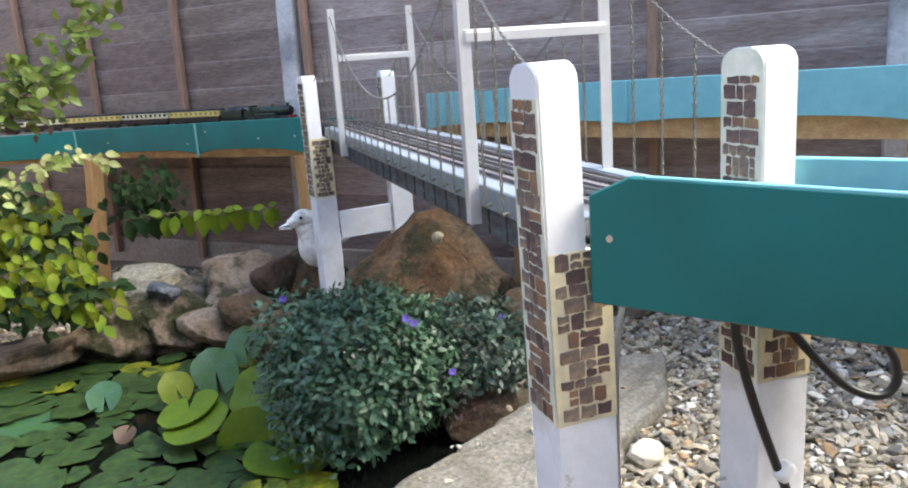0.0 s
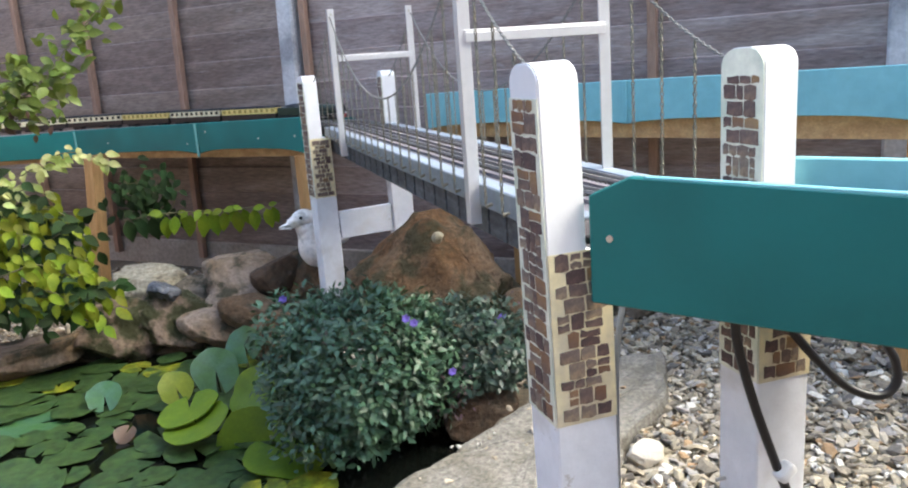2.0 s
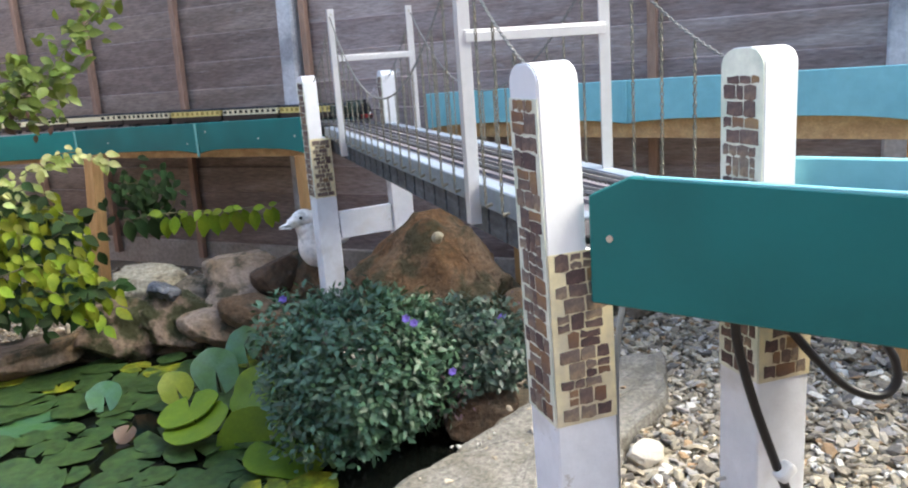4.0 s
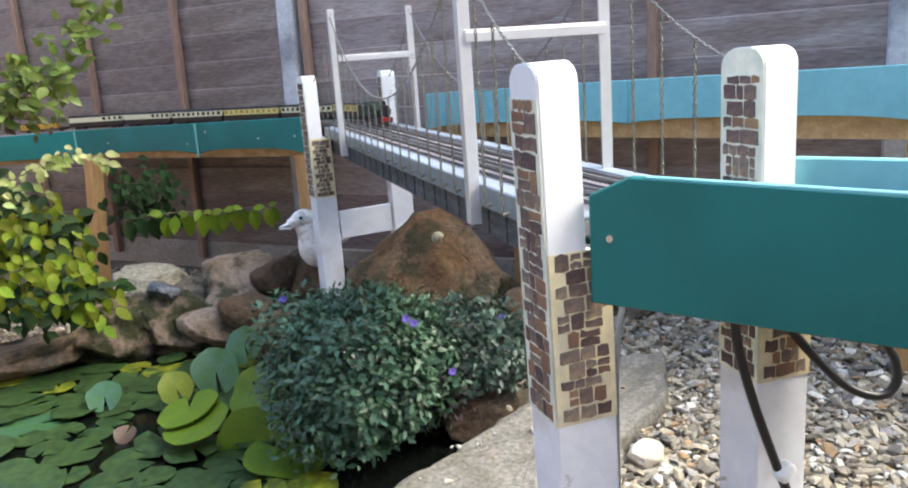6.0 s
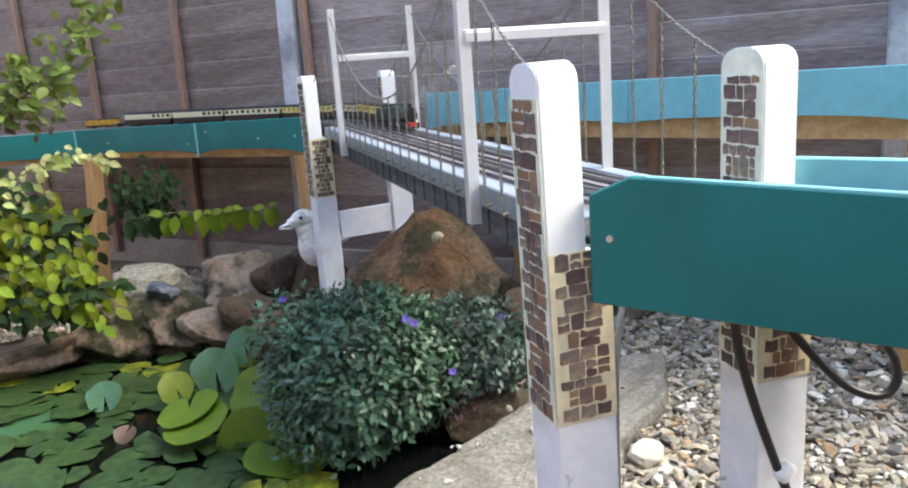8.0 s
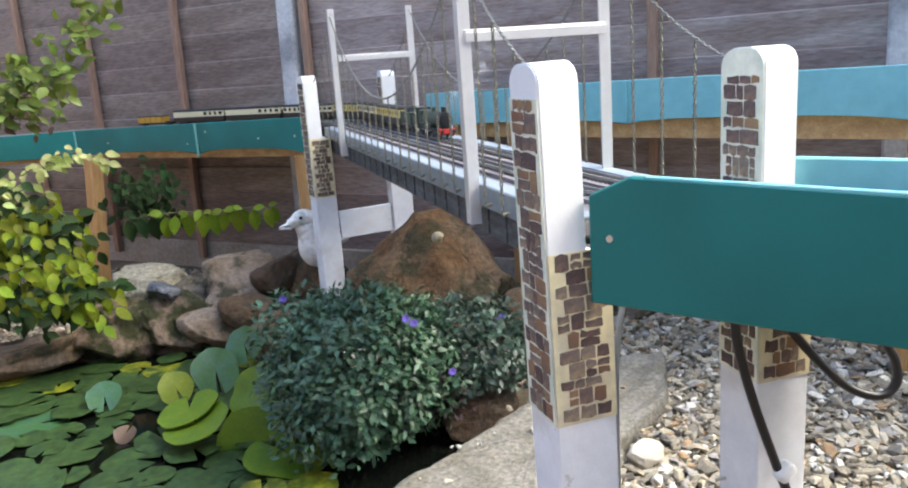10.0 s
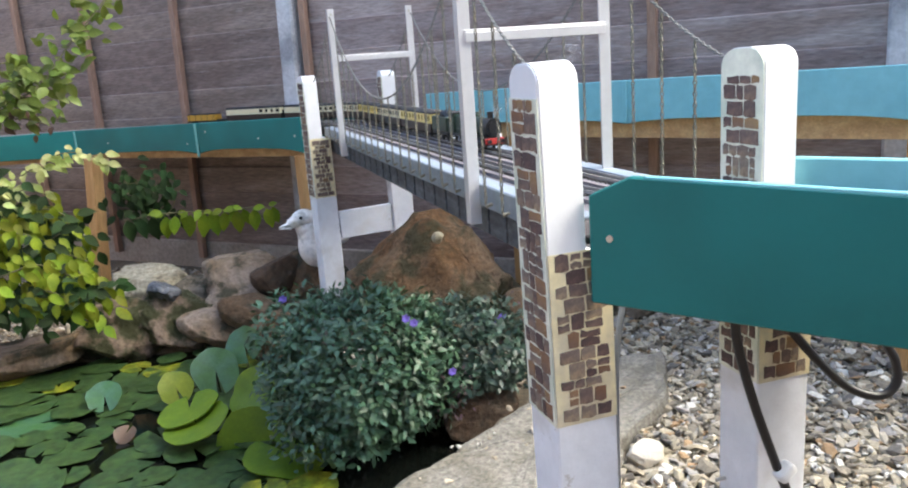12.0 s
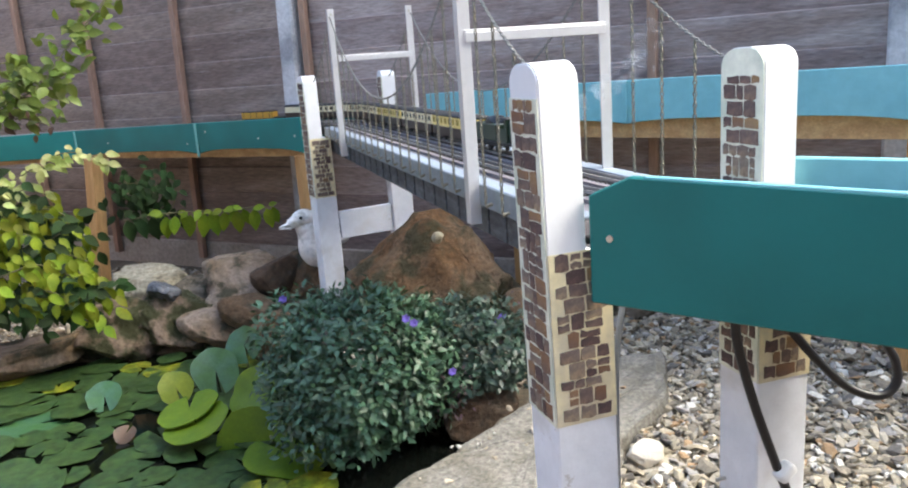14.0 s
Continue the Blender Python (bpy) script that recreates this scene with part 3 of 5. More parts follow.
def make_near_trestle():
    t = thing("trestle", None, "railway trough, dark green outside and turquoise inside, at the bridge", "railway trestle", "trestles")
    a, b = (0.036, -0.009), (0.376, -0.349)
    end = board("side_board", a, b, 0.6525, 0.624, 0.5385, 0.504, 0.0, GREEN, t, corner=0.036)
    # A lighter strip paints the sky light along the green board's top edge.
    part("edge_strip", box(0.42, 0.006, 0.004, bevel=0.001), TEAL, t, "turquoise strip painting the sky-lit top edge", pose(0.2215, -0.1890, 0.6388, 0, 3.4, -45))
    part("screw", rod((0.001, 0.001, 0), (-0.0014, -0.0014, 0), 0.0031, 14), SCREW, t, "zinc screw", pose(0.0490, -0.0220, 0.5985))
    board("rear_board", (0.262, 0.026), (0.62, -0.332), 0.6435, 0.628, 0.52, 0.505, 0.0, TEAL, t, flip=1, label="turquoise inner board")
    floor_band("floor_board", [(0.17, 0.012), (0.54, -0.358)], 0.155, 0.572, 0.5975, DARK_WOOD, t)
    return t


make_near_trestle()

# ---- suspension bridge ----
POST, POST_W, SPAN = 0.0625, 0.225, 1.622
TOWERS = (0.342, 1.342)
LEG_X = (0.050, 0.246)
TOWER_TOP, BAR_Z, CABLE_TOP = 0.906, 0.787, 0.893
DECK = (0.060, 0.252)


def arch_outline(w, low, high, r):
    """Side view of a post: a square foot and a rounded head."""
    pts = [(0, low), (w, low)]
    for k in range(9):
        a = math.pi / 2 * k / 8
        pts.append((w - r + r * math.cos(a), high - r * 0.8 + 0.8 * r * math.sin(a)))
    for k in range(9):
        a = math.pi / 2 + math.pi / 2 * k / 8
        pts.append((r + r * math.cos(a), high - r * 0.8 + 0.8 * r * math.sin(a)))
    return pts


def brick_mesh(w, h, seed, mat):
    """One thin printed stone in the xz plane, facing -y, with uneven worn corners."""
    rnd = random.Random(seed)
    j = lambda: rnd.uniform(-0.0018, 0.0018)
    c = 0.0007
    quad = [(-w / 2 + c + j(), -h / 2 + j() * 0.6), (w * 0.1 + j(), -h / 2 + j()), (w / 2 - c, -h / 2 + j() * 0.6), (w / 2 + j() * 0.4, -h / 2 + c), (w / 2 + j() * 0.4, h / 2 - c),
            (w / 2 - c, h / 2 + j() * 0.6), (-w * 0.1 + j(), h / 2 + j()), (-w / 2 + c, h / 2 + j() * 0.6), (-w / 2 + j() * 0.4, h / 2 - c), (-w / 2 + j() * 0.4, -h / 2 + c)]
    bm = bmesh.new()
    f = [bm.verts.new((x * 0.97, -0.0007, z * 0.97)) for x, z in quad]
    k = [bm.verts.new((x, 0, z)) for x, z in quad]
    bm.faces.new(f)
    for i in range(len(quad)):
        n = (i + 1) % len(quad)
        bm.faces.new((k[i], k[n], f[n], f[i]))
    return mesh_from(bm, mat)


BRICKS = {}


def brick(w, h, rnd, parent, m):
    key = (round(w * 1000), round(h * 1000), rnd.randrange(3), rnd.random() < 0.14)
    if key not in BRICKS:
        BRICKS[key] = brick_mesh(key[0] * 0.001, key[1] * 0.001, key[0] * 31 + key[1] * 7 + key[2], BRICK_TAN if key[3] else BRICK)
    part("brick", BRICKS[key], None, parent, m=m)


def brick_face(parent, face, width, z0, z1, course, seed, margin=0.005, gap=0.0014, quoin=0.008, most=(2, 2, 3)):
    """Courses of two or three printed stones on a face, with a toothed edge: 'face' takes (along, z) to a pose whose -y looks out."""
    rnd = random.Random(seed)
    z, row = z0 + 0.003, 0
    while z < z1 - course * 0.45:
        h = min(course * rnd.choice((0.72, 0.95, 1.0, 1.12, 1.3)), z1 - z)
        left = margin + (quoin * rnd.uniform(0.6, 1.1) if row % 2 else 0)
        right = width - margin - (quoin * rnd.uniform(0.5, 1.0) if row % 4 in (1, 2) else 0)
        n = rnd.choice(most)
        inner = sorted(left + (right - left) * (i + rnd.uniform(-0.26, 0.26)) / n for i in range(1, n))
        cuts = [left] + inner + [right]
        for c0, c1 in zip(cuts, cuts[1:]):
            if h > course * 1.2 and rnd.random() < 0.5:      # two thin stones, one on the other
                for q in (0.25, 0.75):
                    brick(c1 - c0 - gap, h / 2 - gap, rnd, parent, face((c0 + c1) / 2, z + h * q))
            elif c1 - c0 > 0.006:
                brick(c1 - c0 - gap, h - gap, rnd, parent, face((c0 + c1) / 2, z + h / 2))
        z += h
        row += 1


def bridge_post(x, y, top, label, paper, seed=0, upper=0.039, foot=-0.04):
    """A white wooden post: 'paper' gives the papered heights of its long side (x-) and end (y-)."""
    p = thing("bridge_post", pose(x, y, 0, 0, 0, 0), label, "post", "bridge posts")
    part("foot", box(POST, POST, 0.575 - foot, (POST / 2, POST / 2, (0.575 + foot) / 2), bevel=0.002), WORN_WHITE, p)
    # the head is cut thinner where the deck comes in; its side view is an arch
    bm = prism(arch_outline(POST, 0.575, top, 0.022), upper)
    bmesh.ops.bevel(bm, geom=[e for e in bm.edges if e.calc_face_angle(0) > 0.9], offset=0.0015, segments=2, affect="EDGES")
    part("head", bm, WHITE, p, "gloss white rounded head", Matrix(((0, 1, 0, 0), (1, 0, 0, 0), (0, 0, 1, 0), (0, 0, 0, 1))))
    side = lambda a, z: Matrix.Translation((-0.0012, POST - a, z)) @ Matrix.Rotation(radians(-90), 4, "Z")
    end = lambda a, z: Matrix.Translation((a, -0.0012, z))
    (s0, s1), (e0, e1) = paper
    if s1 > 0.745:   # papered right up over the arch
        sheet = prism(arch_outline(POST * 0.995, s0, s1, 0.022), 0.0012)
        part("brick_paper", sheet, PAPER_PALE, p, "pale brick-printed paper", Matrix(((0, 1, 0, -0.0012), (1, 0, 0, 0), (0, 0, 1, 0), (0, 0, 0, 1))))
        s1 -= 0.025
    else:
        part("brick_paper", box(0.0012, POST * 0.99, s1 - s0, (-0.0006, POST / 2, (s0 + s1) / 2)), PAPER_PALE, p, "pale brick-printed paper")
    if e1 > e0:
        part("brick_paper", box(POST * 0.99, 0.0012, e1 - e0, (POST / 2, -0.0006, (e0 + e1) / 2)), PAPER, p, "cream brick-printed paper")
        brick_face(p, end, POST, e0, e1, 0.0132, seed + 1, 0.0052, 0.0017, 0.010, (2, 3, 3))
    brick_face(p, side, POST, s0, s1, 0.0158, seed, 0.0042, 0.0017, 0.006, (2, 3, 3, 4))
    return p


def make_posts():
    near = bridge_post(0, 0, 0.752, "white wooden bridge post with rounded head and printed brick paper", ((0.419, 0.722), (0.419, 0.585)), seed=11)
    near.matrix_world = Matrix.Translation((0, 0, 0.5)) @ Matrix.Rotation(radians(-1.0), 4, "Y") @ Matrix.Translation((0, 0, -0.5))   # it leans a little
    beside = bridge_post(POST_W, 0, 0.752, "white wooden bridge post, brick paper, standing beside a black cable", ((0.419, 0.751), (0.419, 0.535)), seed=23)
    far = bridge_post(0, SPAN, 0.752, "white wooden bridge post with brick paper at the far end", ((0.405, 0.735), (0.405, 0.575)), seed=35)
    far.rotation_euler.z += radians(9)
    bridge_post(POST_W, SPAN, 0.752, "white wooden bridge post behind the brown boulder", ((0.46, 0.735), (0.46, 0.52)), seed=47)
    part("bolt", rod((0, 0, 0), (-0.012, 0, 0), 0.0022, 8), SCREW, beside, "grey steel bolt", pose(0, 0.051, 0.286))
    bm = box(POST_W - POST - 0.004, 0.02, 0.082, bevel=0.002)
    tagged(part("cross_plank", bm, WORN_WHITE, m=pose((POST_W + POST) / 2, SPAN + 0.02, 0.318, 0, -2, 0)), "worn white plank nailed between the far bridge posts", "plank")


make_posts()


CABLE_END = 0.066       # where the side cables meet the posts


def cable_x(y, side):
    """The cable's line in plan: from tower to tower, then in to the posts."""
    x, inner = (LEG_X[0] - 0.004, 0.030) if side < 0 else (LEG_X[1] + 0.004, POST_W + 0.022)
    t0, t1 = TOWERS
    k = max(0, (t0 - y) / (t0 - CABLE_END), (y - t1) / (SPAN - t1))
    return x + (inner - x) * min(1, k)


def cable_height(y):
    """Height of the main cable above a place along the bridge."""
    t0, t1 = TOWERS
    if y < t0:
        k = (t0 - y) / (t0 - CABLE_END)
        return CABLE_TOP + (0.735 - CABLE_TOP) * k - 0.065 * k * (1 - k)
    if y > t1:
        k = (y - t1) / (SPAN - t1)
        return CABLE_TOP + (0.735 - CABLE_TOP) * k - 0.065 * k * (1 - k)
    k = (y - t0) / (t1 - t0) * 2 - 1
    return 0.702 + (CABLE_TOP - 0.702) * k * k


def link_mesh(length=0.0078, width=0.0056, wire=0.00105):
    verts, faces = [], []
    ring, tube_n = 10, 4
    for i in range(ring):
        a = 2 * math.pi * i / ring
        cx, cz = (width / 2 - wire) * math.cos(a), (length / 2 - wire) * math.sin(a)
        n = Vector((math.cos(a), 0, math.sin(a)))
        for j in range(tube_n):
            b = 2 * math.pi * j / tube_n
            verts.append(Vector((cx, 0, cz)) + n * wire * math.cos(b) + Vector((0, wire * math.sin(b), 0)))
    for i in range(ring):
        for j in range(tube_n):
            faces.append((i * tube_n + j, i * tube_n + (j + 1) % tube_n, ((i + 1) % ring) * tube_n + (j + 1) % tube_n, ((i + 1) % ring) * tube_n + j))
    return verts, faces


LINK = link_mesh()


def hanger(z0, z1):
    """A hanging chain from z1 down to z0 as one mesh, its foot at the origin."""
    verts, faces = [], []
    n = max(2, int((z1 - z0) / 0.0060))
    for i in range(n):
        turn = Matrix.Rotation(radians(35 + 90 * (i % 2)), 3, "Z")
        k, z = len(verts), (i + 0.5) * (z1 - z0) / n
        verts += [tuple(turn @ v + Vector((0, 0, z))) for v in LINK[0]]
        faces += [tuple(k + j for j in f) for f in LINK[1]]
    me = bpy.data.meshes.new("chain")
    me.from_pydata(verts, [], faces)
    me.materials.append(BRASS)
    return me


def chain_along(points, pitch=0.0058):
    """A chain of links laid along points, as one mesh."""
    pts = [Vector(p) for p in points]
    verts, faces, rest, n = [], [], 0.0, 0
    for a, b in zip(pts, pts[1:]):
        d = b - a
        q = d.to_track_quat("Z", "Y")
        while rest < d.length:
            turn = q.to_matrix() @ Matrix.Rotation(radians(20 + 90 * (n % 2)), 3, "Z")
            k, c = len(verts), a + d * (rest / d.length)
            verts += [tuple(turn @ (v * 0.92) + c) for v in LINK[0]]
            faces += [tuple(k + j for j in f) for f in LINK[1]]
            rest += pitch
            n += 1
        rest -= d.length
    me = bpy.data.meshes.new("chain")
    me.from_pydata(verts, [], faces)
    me.materials.append(CABLE_STEEL)
    return me


def make_bridge():
    b = thing("suspension_bridge", None, "grey model railway suspension bridge with aluminium towers and brass chain hangers", "bridge")
    y0, y1 = 0.064, 1.70
    length, mid = y1 - y0, (y0 + y1) / 2
    part("deck", box(DECK[1] - DECK[0] - 0.004, length, 0.016, bevel=0.001), BALLAST, b, "grey track bed", pose((DECK[0] + DECK[1]) / 2, mid, 0.5895))
    for x, s in ((DECK[0], 1), (DECK[1], -1)):
        part("kerb", box(0.026, length, 0.003, bevel=0.0008), KERB, b, "pale kerb strip", pose(x + s * 0.011, mid, 0.6000))
        part("side_plate", box(0.003, length, 0.028, bevel=0.0008), DECK_GREY, b, "grey side plate", pose(x - s * 0.002, mid, 0.5865))
        part("beam", box(0.02, length, 0.042, bevel=0.002), DARK_WOOD, b, "dark stained timber beam", pose(x + s * 0.018, mid, 0.5510))
    n = 26
    for i in range(n):   # short cross ribs on the beam's outer face
        y = y0 + 0.02 + (length - 0.04) * i / (n - 1)
        part("rib", box(0.0022, 0.006, 0.036, bevel=0.0006), DARK_WOOD, b, m=pose(DECK[0] + 0.0068, y, 0.5505))
    for y in TOWERS:
        tw = part("tower", box(LEG_X[1] - LEG_X[0], 0.004, 0.012, bevel=0.0006), ALU, b, "bright aluminium tower", pose((LEG_X[0] + LEG_X[1]) / 2, y - 0.004, BAR_Z))
        part("flange", box(LEG_X[1] - LEG_X[0], 0.010, 0.003, bevel=0.0005), ALU, tw, m=pose(0, 0.004, 0.008))
        for x, s in zip(LEG_X, (1, -1)):
            leg = bmesh.new()
            h = TOWER_TOP - 0.548
            box(0.016, 0.003, h, (0, 0, 0), 0.0005, leg)
            box(0.003, 0.014, h, (-0.0065 * s, 0.0075, 0), 0.0005, leg)
            part("leg", leg, ALU, tw, m=pose(x - (LEG_X[0] + LEG_X[1]) / 2, 0.002, (TOWER_TOP + 0.548) / 2 - BAR_Z))
            part("rivet", rod((0, 0, 0), (0, -0.003, 0), 0.003, 10), SCREW, tw, m=pose(x - (LEG_X[0] + LEG_X[1]) / 2, 0.0, CABLE_TOP - BAR_Z))
    for x, s in ((LEG_X[0] - 0.004, -1), (LEG_X[1] + 0.004, 1)):
        ys = [CABLE_END + (SPAN - CABLE_END) * i / 90 for i in range(91)]
        part("main_cable", chain_along([(cable_x(y, s), y, cable_height(y)) for y in ys]), CABLE_STEEL, b, "grey chain main cable")
        t0, t1 = TOWERS
        inner = [t0 + 0.069 + (t1 - t0 - 0.138) * i / 14 for i in range(15)]
        for y in [t0 - 0.067 * k for k in (3, 2, 1)] + inner + [t1 + 0.067 * k for k in (1, 2, 3)]:
            z0, z1 = 0.585, cable_height(y) - 0.002
            c = part("chain", hanger(z0, z1), BRASS, b, "twisted brass chain", pose(cable_x(y, s), y, z0))
            part("hook", rod((0, 0, 0), (-s * 0.008, 0, 0.003), 0.0024, 6), BRASS, c, m=pose(0, 0, -0.003))
    return b


make_bridge()

# ---- rocks and stones ----


def rock_mesh(size, seed, mat, cuts=9, detail=5, rough=0.045, facets=()):
    """A stone of that size: a ball cut by planes into faces, then roughened."""
    rnd = random.Random(seed)
    bm = bmesh.new()
    bmesh.ops.create_icosphere(bm, subdivisions=detail, radius=1)
    planes = []
    for _ in range(cuts):
        n = Vector((rnd.gauss(0, 1), rnd.gauss(0, 1), rnd.gauss(0, 0.8))).normalized()
        planes.append((n, rnd.uniform(0.55, 0.85)))
    planes += [(Vector(n).normalized(), d) for n, d in facets]
    off = Vector((seed * 3.1, seed * 1.7, 0))
    for v in bm.verts:
        for n, d in planes:
            k = v.co.dot(n)
            if k > d:
                v.co -= n * (k - d) * 0.97
        d = v.co.normalized()
        crag = abs(noise.noise(d * 2.2 + off)) * 1.3 + abs(noise.noise(d * 6.5 + off)) * 0.5
        v.co += d * (rough * noise.noise(d * 2.5 + off) - rough * crag + rough * 0.3 * noise.noise(d * 14 + off) + rough * 0.3 * noise.noise(d * 34 + off))
        v.co = Vector((v.co.x * size[0], v.co.y * size[1], v.co.z * size[2])) / 2 * 1.15
    return mesh_from(bm, mat, True)


def rock(label, at, size, turn, seed, mat, cuts=9, rough=0.045, name="rock", facets=()):
    ob = part(name, rock_mesh(size, seed, mat, cuts, rough=rough, facets=facets), mat, m=pose(*at, *turn))
    return tagged(ob, label, "rock", "pond rocks")


def make_rocks():
    rock("large brown sandstone boulder under the bridge", (0.305, 1.42, 0.070), (0.57, 0.44, 0.54), (0, 0, 0), 3, BOULDER, 0, 0.075,
         facets=(((0, -0.05, 1), 0.90), ((-0.66, -0.1, 0.75), 0.74), ((0.82, -0.1, 0.56), 0.64), ((-0.50, -0.75, 0.42), 0.56), ((0.30, -0.72, 0.62), 0.63), ((0.72, -0.66, 0.15), 0.62), ((-0.95, -0.2, 0.2), 0.72), ((-0.05, -1, 0.05), 0.66)))
    rock("pale limestone rock at the foot of the fence", (-0.50, 2.16, 0.085), (0.36, 0.18, 0.16), (0, 6, -20), 5, PALE_ROCK, 8)
    rock("small blue-black stone on the rocks", (-0.464, 1.845, 0.140), (0.090, 0.08, 0.062), (10, 16, 20), 8, SLATE, 7, 0.12)
    rock("rounded brown rock under the trestle", (-0.120, 1.83, 0.142), (0.16, 0.13, 0.135), (0, 20, 10), 9, BROWN_ROCK, 4)
    rock("broad grey sloping rock above the pond", (-0.185, 1.94, 0.055), (0.44, 0.40, 0.29), (0, 0, 0), 12, PINK_ROCK, 5, 0.075,
         facets=(((0.05, -0.72, 0.70), 0.56), ((0, 0.1, 1), 0.84), ((-0.9, -0.3, 0.3), 0.78), ((0.8, -0.3, 0.3), 0.85)))
    rock("mossy rock at the pond edge", (-0.610, 1.885, 0.035), (0.28, 0.24, 0.25), (0, -6, 10), 14, MOSS_ROCK, 6, 0.10,
         facets=(((-0.1, -0.85, 0.5), 0.66), ((-0.25, -0.1, 1), 0.78), ((0.9, -0.4, 0.1), 0.8)))
    rock("mossy rock sloping into the pond", (-0.445, 1.870, 0.030), (0.29, 0.24, 0.22), (0, 8, -10), 17, MOSS_ROCK, 6, 0.10,
         facets=(((0.2, -0.8, 0.6), 0.62), ((0.3, -0.1, 1), 0.74), ((-0.6, -0.7, 0.1), 0.8)))
    rock("flat pale stone slab at the pond edge", (-0.90, 1.80, 0.015), (0.44, 0.20, 0.095), (0, -3, 8), 19, PINK_ROCK, 3, 0.05,
         facets=(((0, 0, 1), 0.62), ((0, -1, 0.15), 0.68), ((0.95, -0.2, 0), 0.72), ((-0.95, -0.2, 0), 0.8)))
    rock("pinkish rock at the water's edge", (-0.310, 1.775, 0.022), (0.25, 0.15, 0.11), (0, 17, -8), 21, PINK_ROCK, 5, 0.07,
         facets=(((0, -0.8, 0.6), 0.6), ((0, 0, 1), 0.7)))
    rock("orange-brown rock above the water", (-0.190, 1.755, 0.055), (0.23, 0.18, 0.13), (0, 18, 5), 22, SAND_ROCK, 6)
    rock("brown rock beside the bush", (-0.165, 1.56, 0.03), (0.16, 0.14, 0.13), (0, 0, 40), 23, SAND_ROCK, 6)
    rock("brown rock beside the bush", (0.46, 1.22, 0.05), (0.15, 0.15, 0.20), (0, 0, 0), 25, SAND_ROCK, 7)
    rock("low dark brown rock under the bush", (0.222, 0.90, 0.005), (0.17, 0.12, 0.11), (0, -10, 20), 27, BROWN_ROCK, 4)
    rock("brown rock beneath the stone duck", (0.0, 1.85, 0.09), (0.22, 0.2, 0.24), (0, 0, 15), 29, SAND_ROCK, 8)
    rock("grey rock behind the pond", (-0.30, 2.08, 0.045), (0.30, 0.22, 0.15), (0, 8, 10), 31, GREY_ROCK, 9)
    rock("dark rock in the gravel strip", (-0.70, 1.93, 0.02), (0.14, 0.1, 0.08), (0, 0, 30), 33, GREY_ROCK, 6)
    rock("white rounded stone among gravel", (-0.735, 1.85, 0.055), (0.055, 0.045, 0.065), (0, 0, 0), 35, STONE_WHITE, 4)
    rock("large white stone lying on the gravel", (0.425, 0.545, 0.020), (0.085, 0.062, 0.056), (8, 14, 20), 37, STONE_WHITE, 12, 0.03)
    rock("round white stone on the brown boulder", (0.262, 1.285, 0.318), (0.030, 0.026, 0.028), (0, 0, 0), 39, PALE_ROCK, 3)
    rock("dark rock on the gravel behind the bridge", (0.86, 1.30, 0.02), (0.22, 0.14, 0.09), (0, 0, 10), 41, GREY_ROCK, 8)


make_rocks()


def make_slab():
    """The uneven stone slab that edges the pond under the bridge end."""
    edge = [(-0.16, 0.53), (-0.045, 0.615), (0.085, 0.690), (0.21, 0.770), (0.32, 0.845), (0.42, 0.93), (0.60, 0.965), (0.725, 0.95), (0.585, 0.725), (0.425, 0.62), (0.36, 0.53), (0.2, 0.36), (-0.02, 0.38)]
    rnd = random.Random(4)
    ring = []
    for (x1, y1), (x2, y2) in zip(edge, edge[1:] + edge[:1]):
        for k in range(6):
            t = k / 6
            ring.append((x1 + (x2 - x1) * t + rnd.uniform(-0.007, 0.007), y1 + (y2 - y1) * t + rnd.uniform(-0.007, 0.007)))
    bm = bmesh.new()
    cx, cy = 0.28, 0.68
    loops = []
    for s, z in ((1.0, -0.06), (1.01, 0.018), (0.985, 0.035), (0.9, 0.038), (0.75, 0.038), (0.55, 0.038), (0.3, 0.038)):
        loops.append([bm.verts.new((cx + (x - cx) * s, cy + (y - cy) * s, z + (0.010 * noise.noise((x * s * 9, y * s * 9, s)) + 0.004 * noise.noise((x * s * 40, y * s * 40, s)) if z > 0 else 0))) for x, y in ring])
    for a, b in zip(loops, loops[1:]):
        for i in range(len(ring)):
            j = (i + 1) % len(ring)
            bm.faces.new((a[i], a[j], b[j], b[i]))
    top = bm.verts.new((cx, cy, 0.038))
    for i in range(len(ring)):
        bm.faces.new((loops[-1][i], loops[-1][(i + 1) % len(ring)], top))
    bmesh.ops.recalc_face_normals(bm, faces=bm.faces[:])
    tagged(part("stone_slab", bm, SLAB, smooth=False), "rough grey stone slab edging the pond", "paving stone")


make_slab()


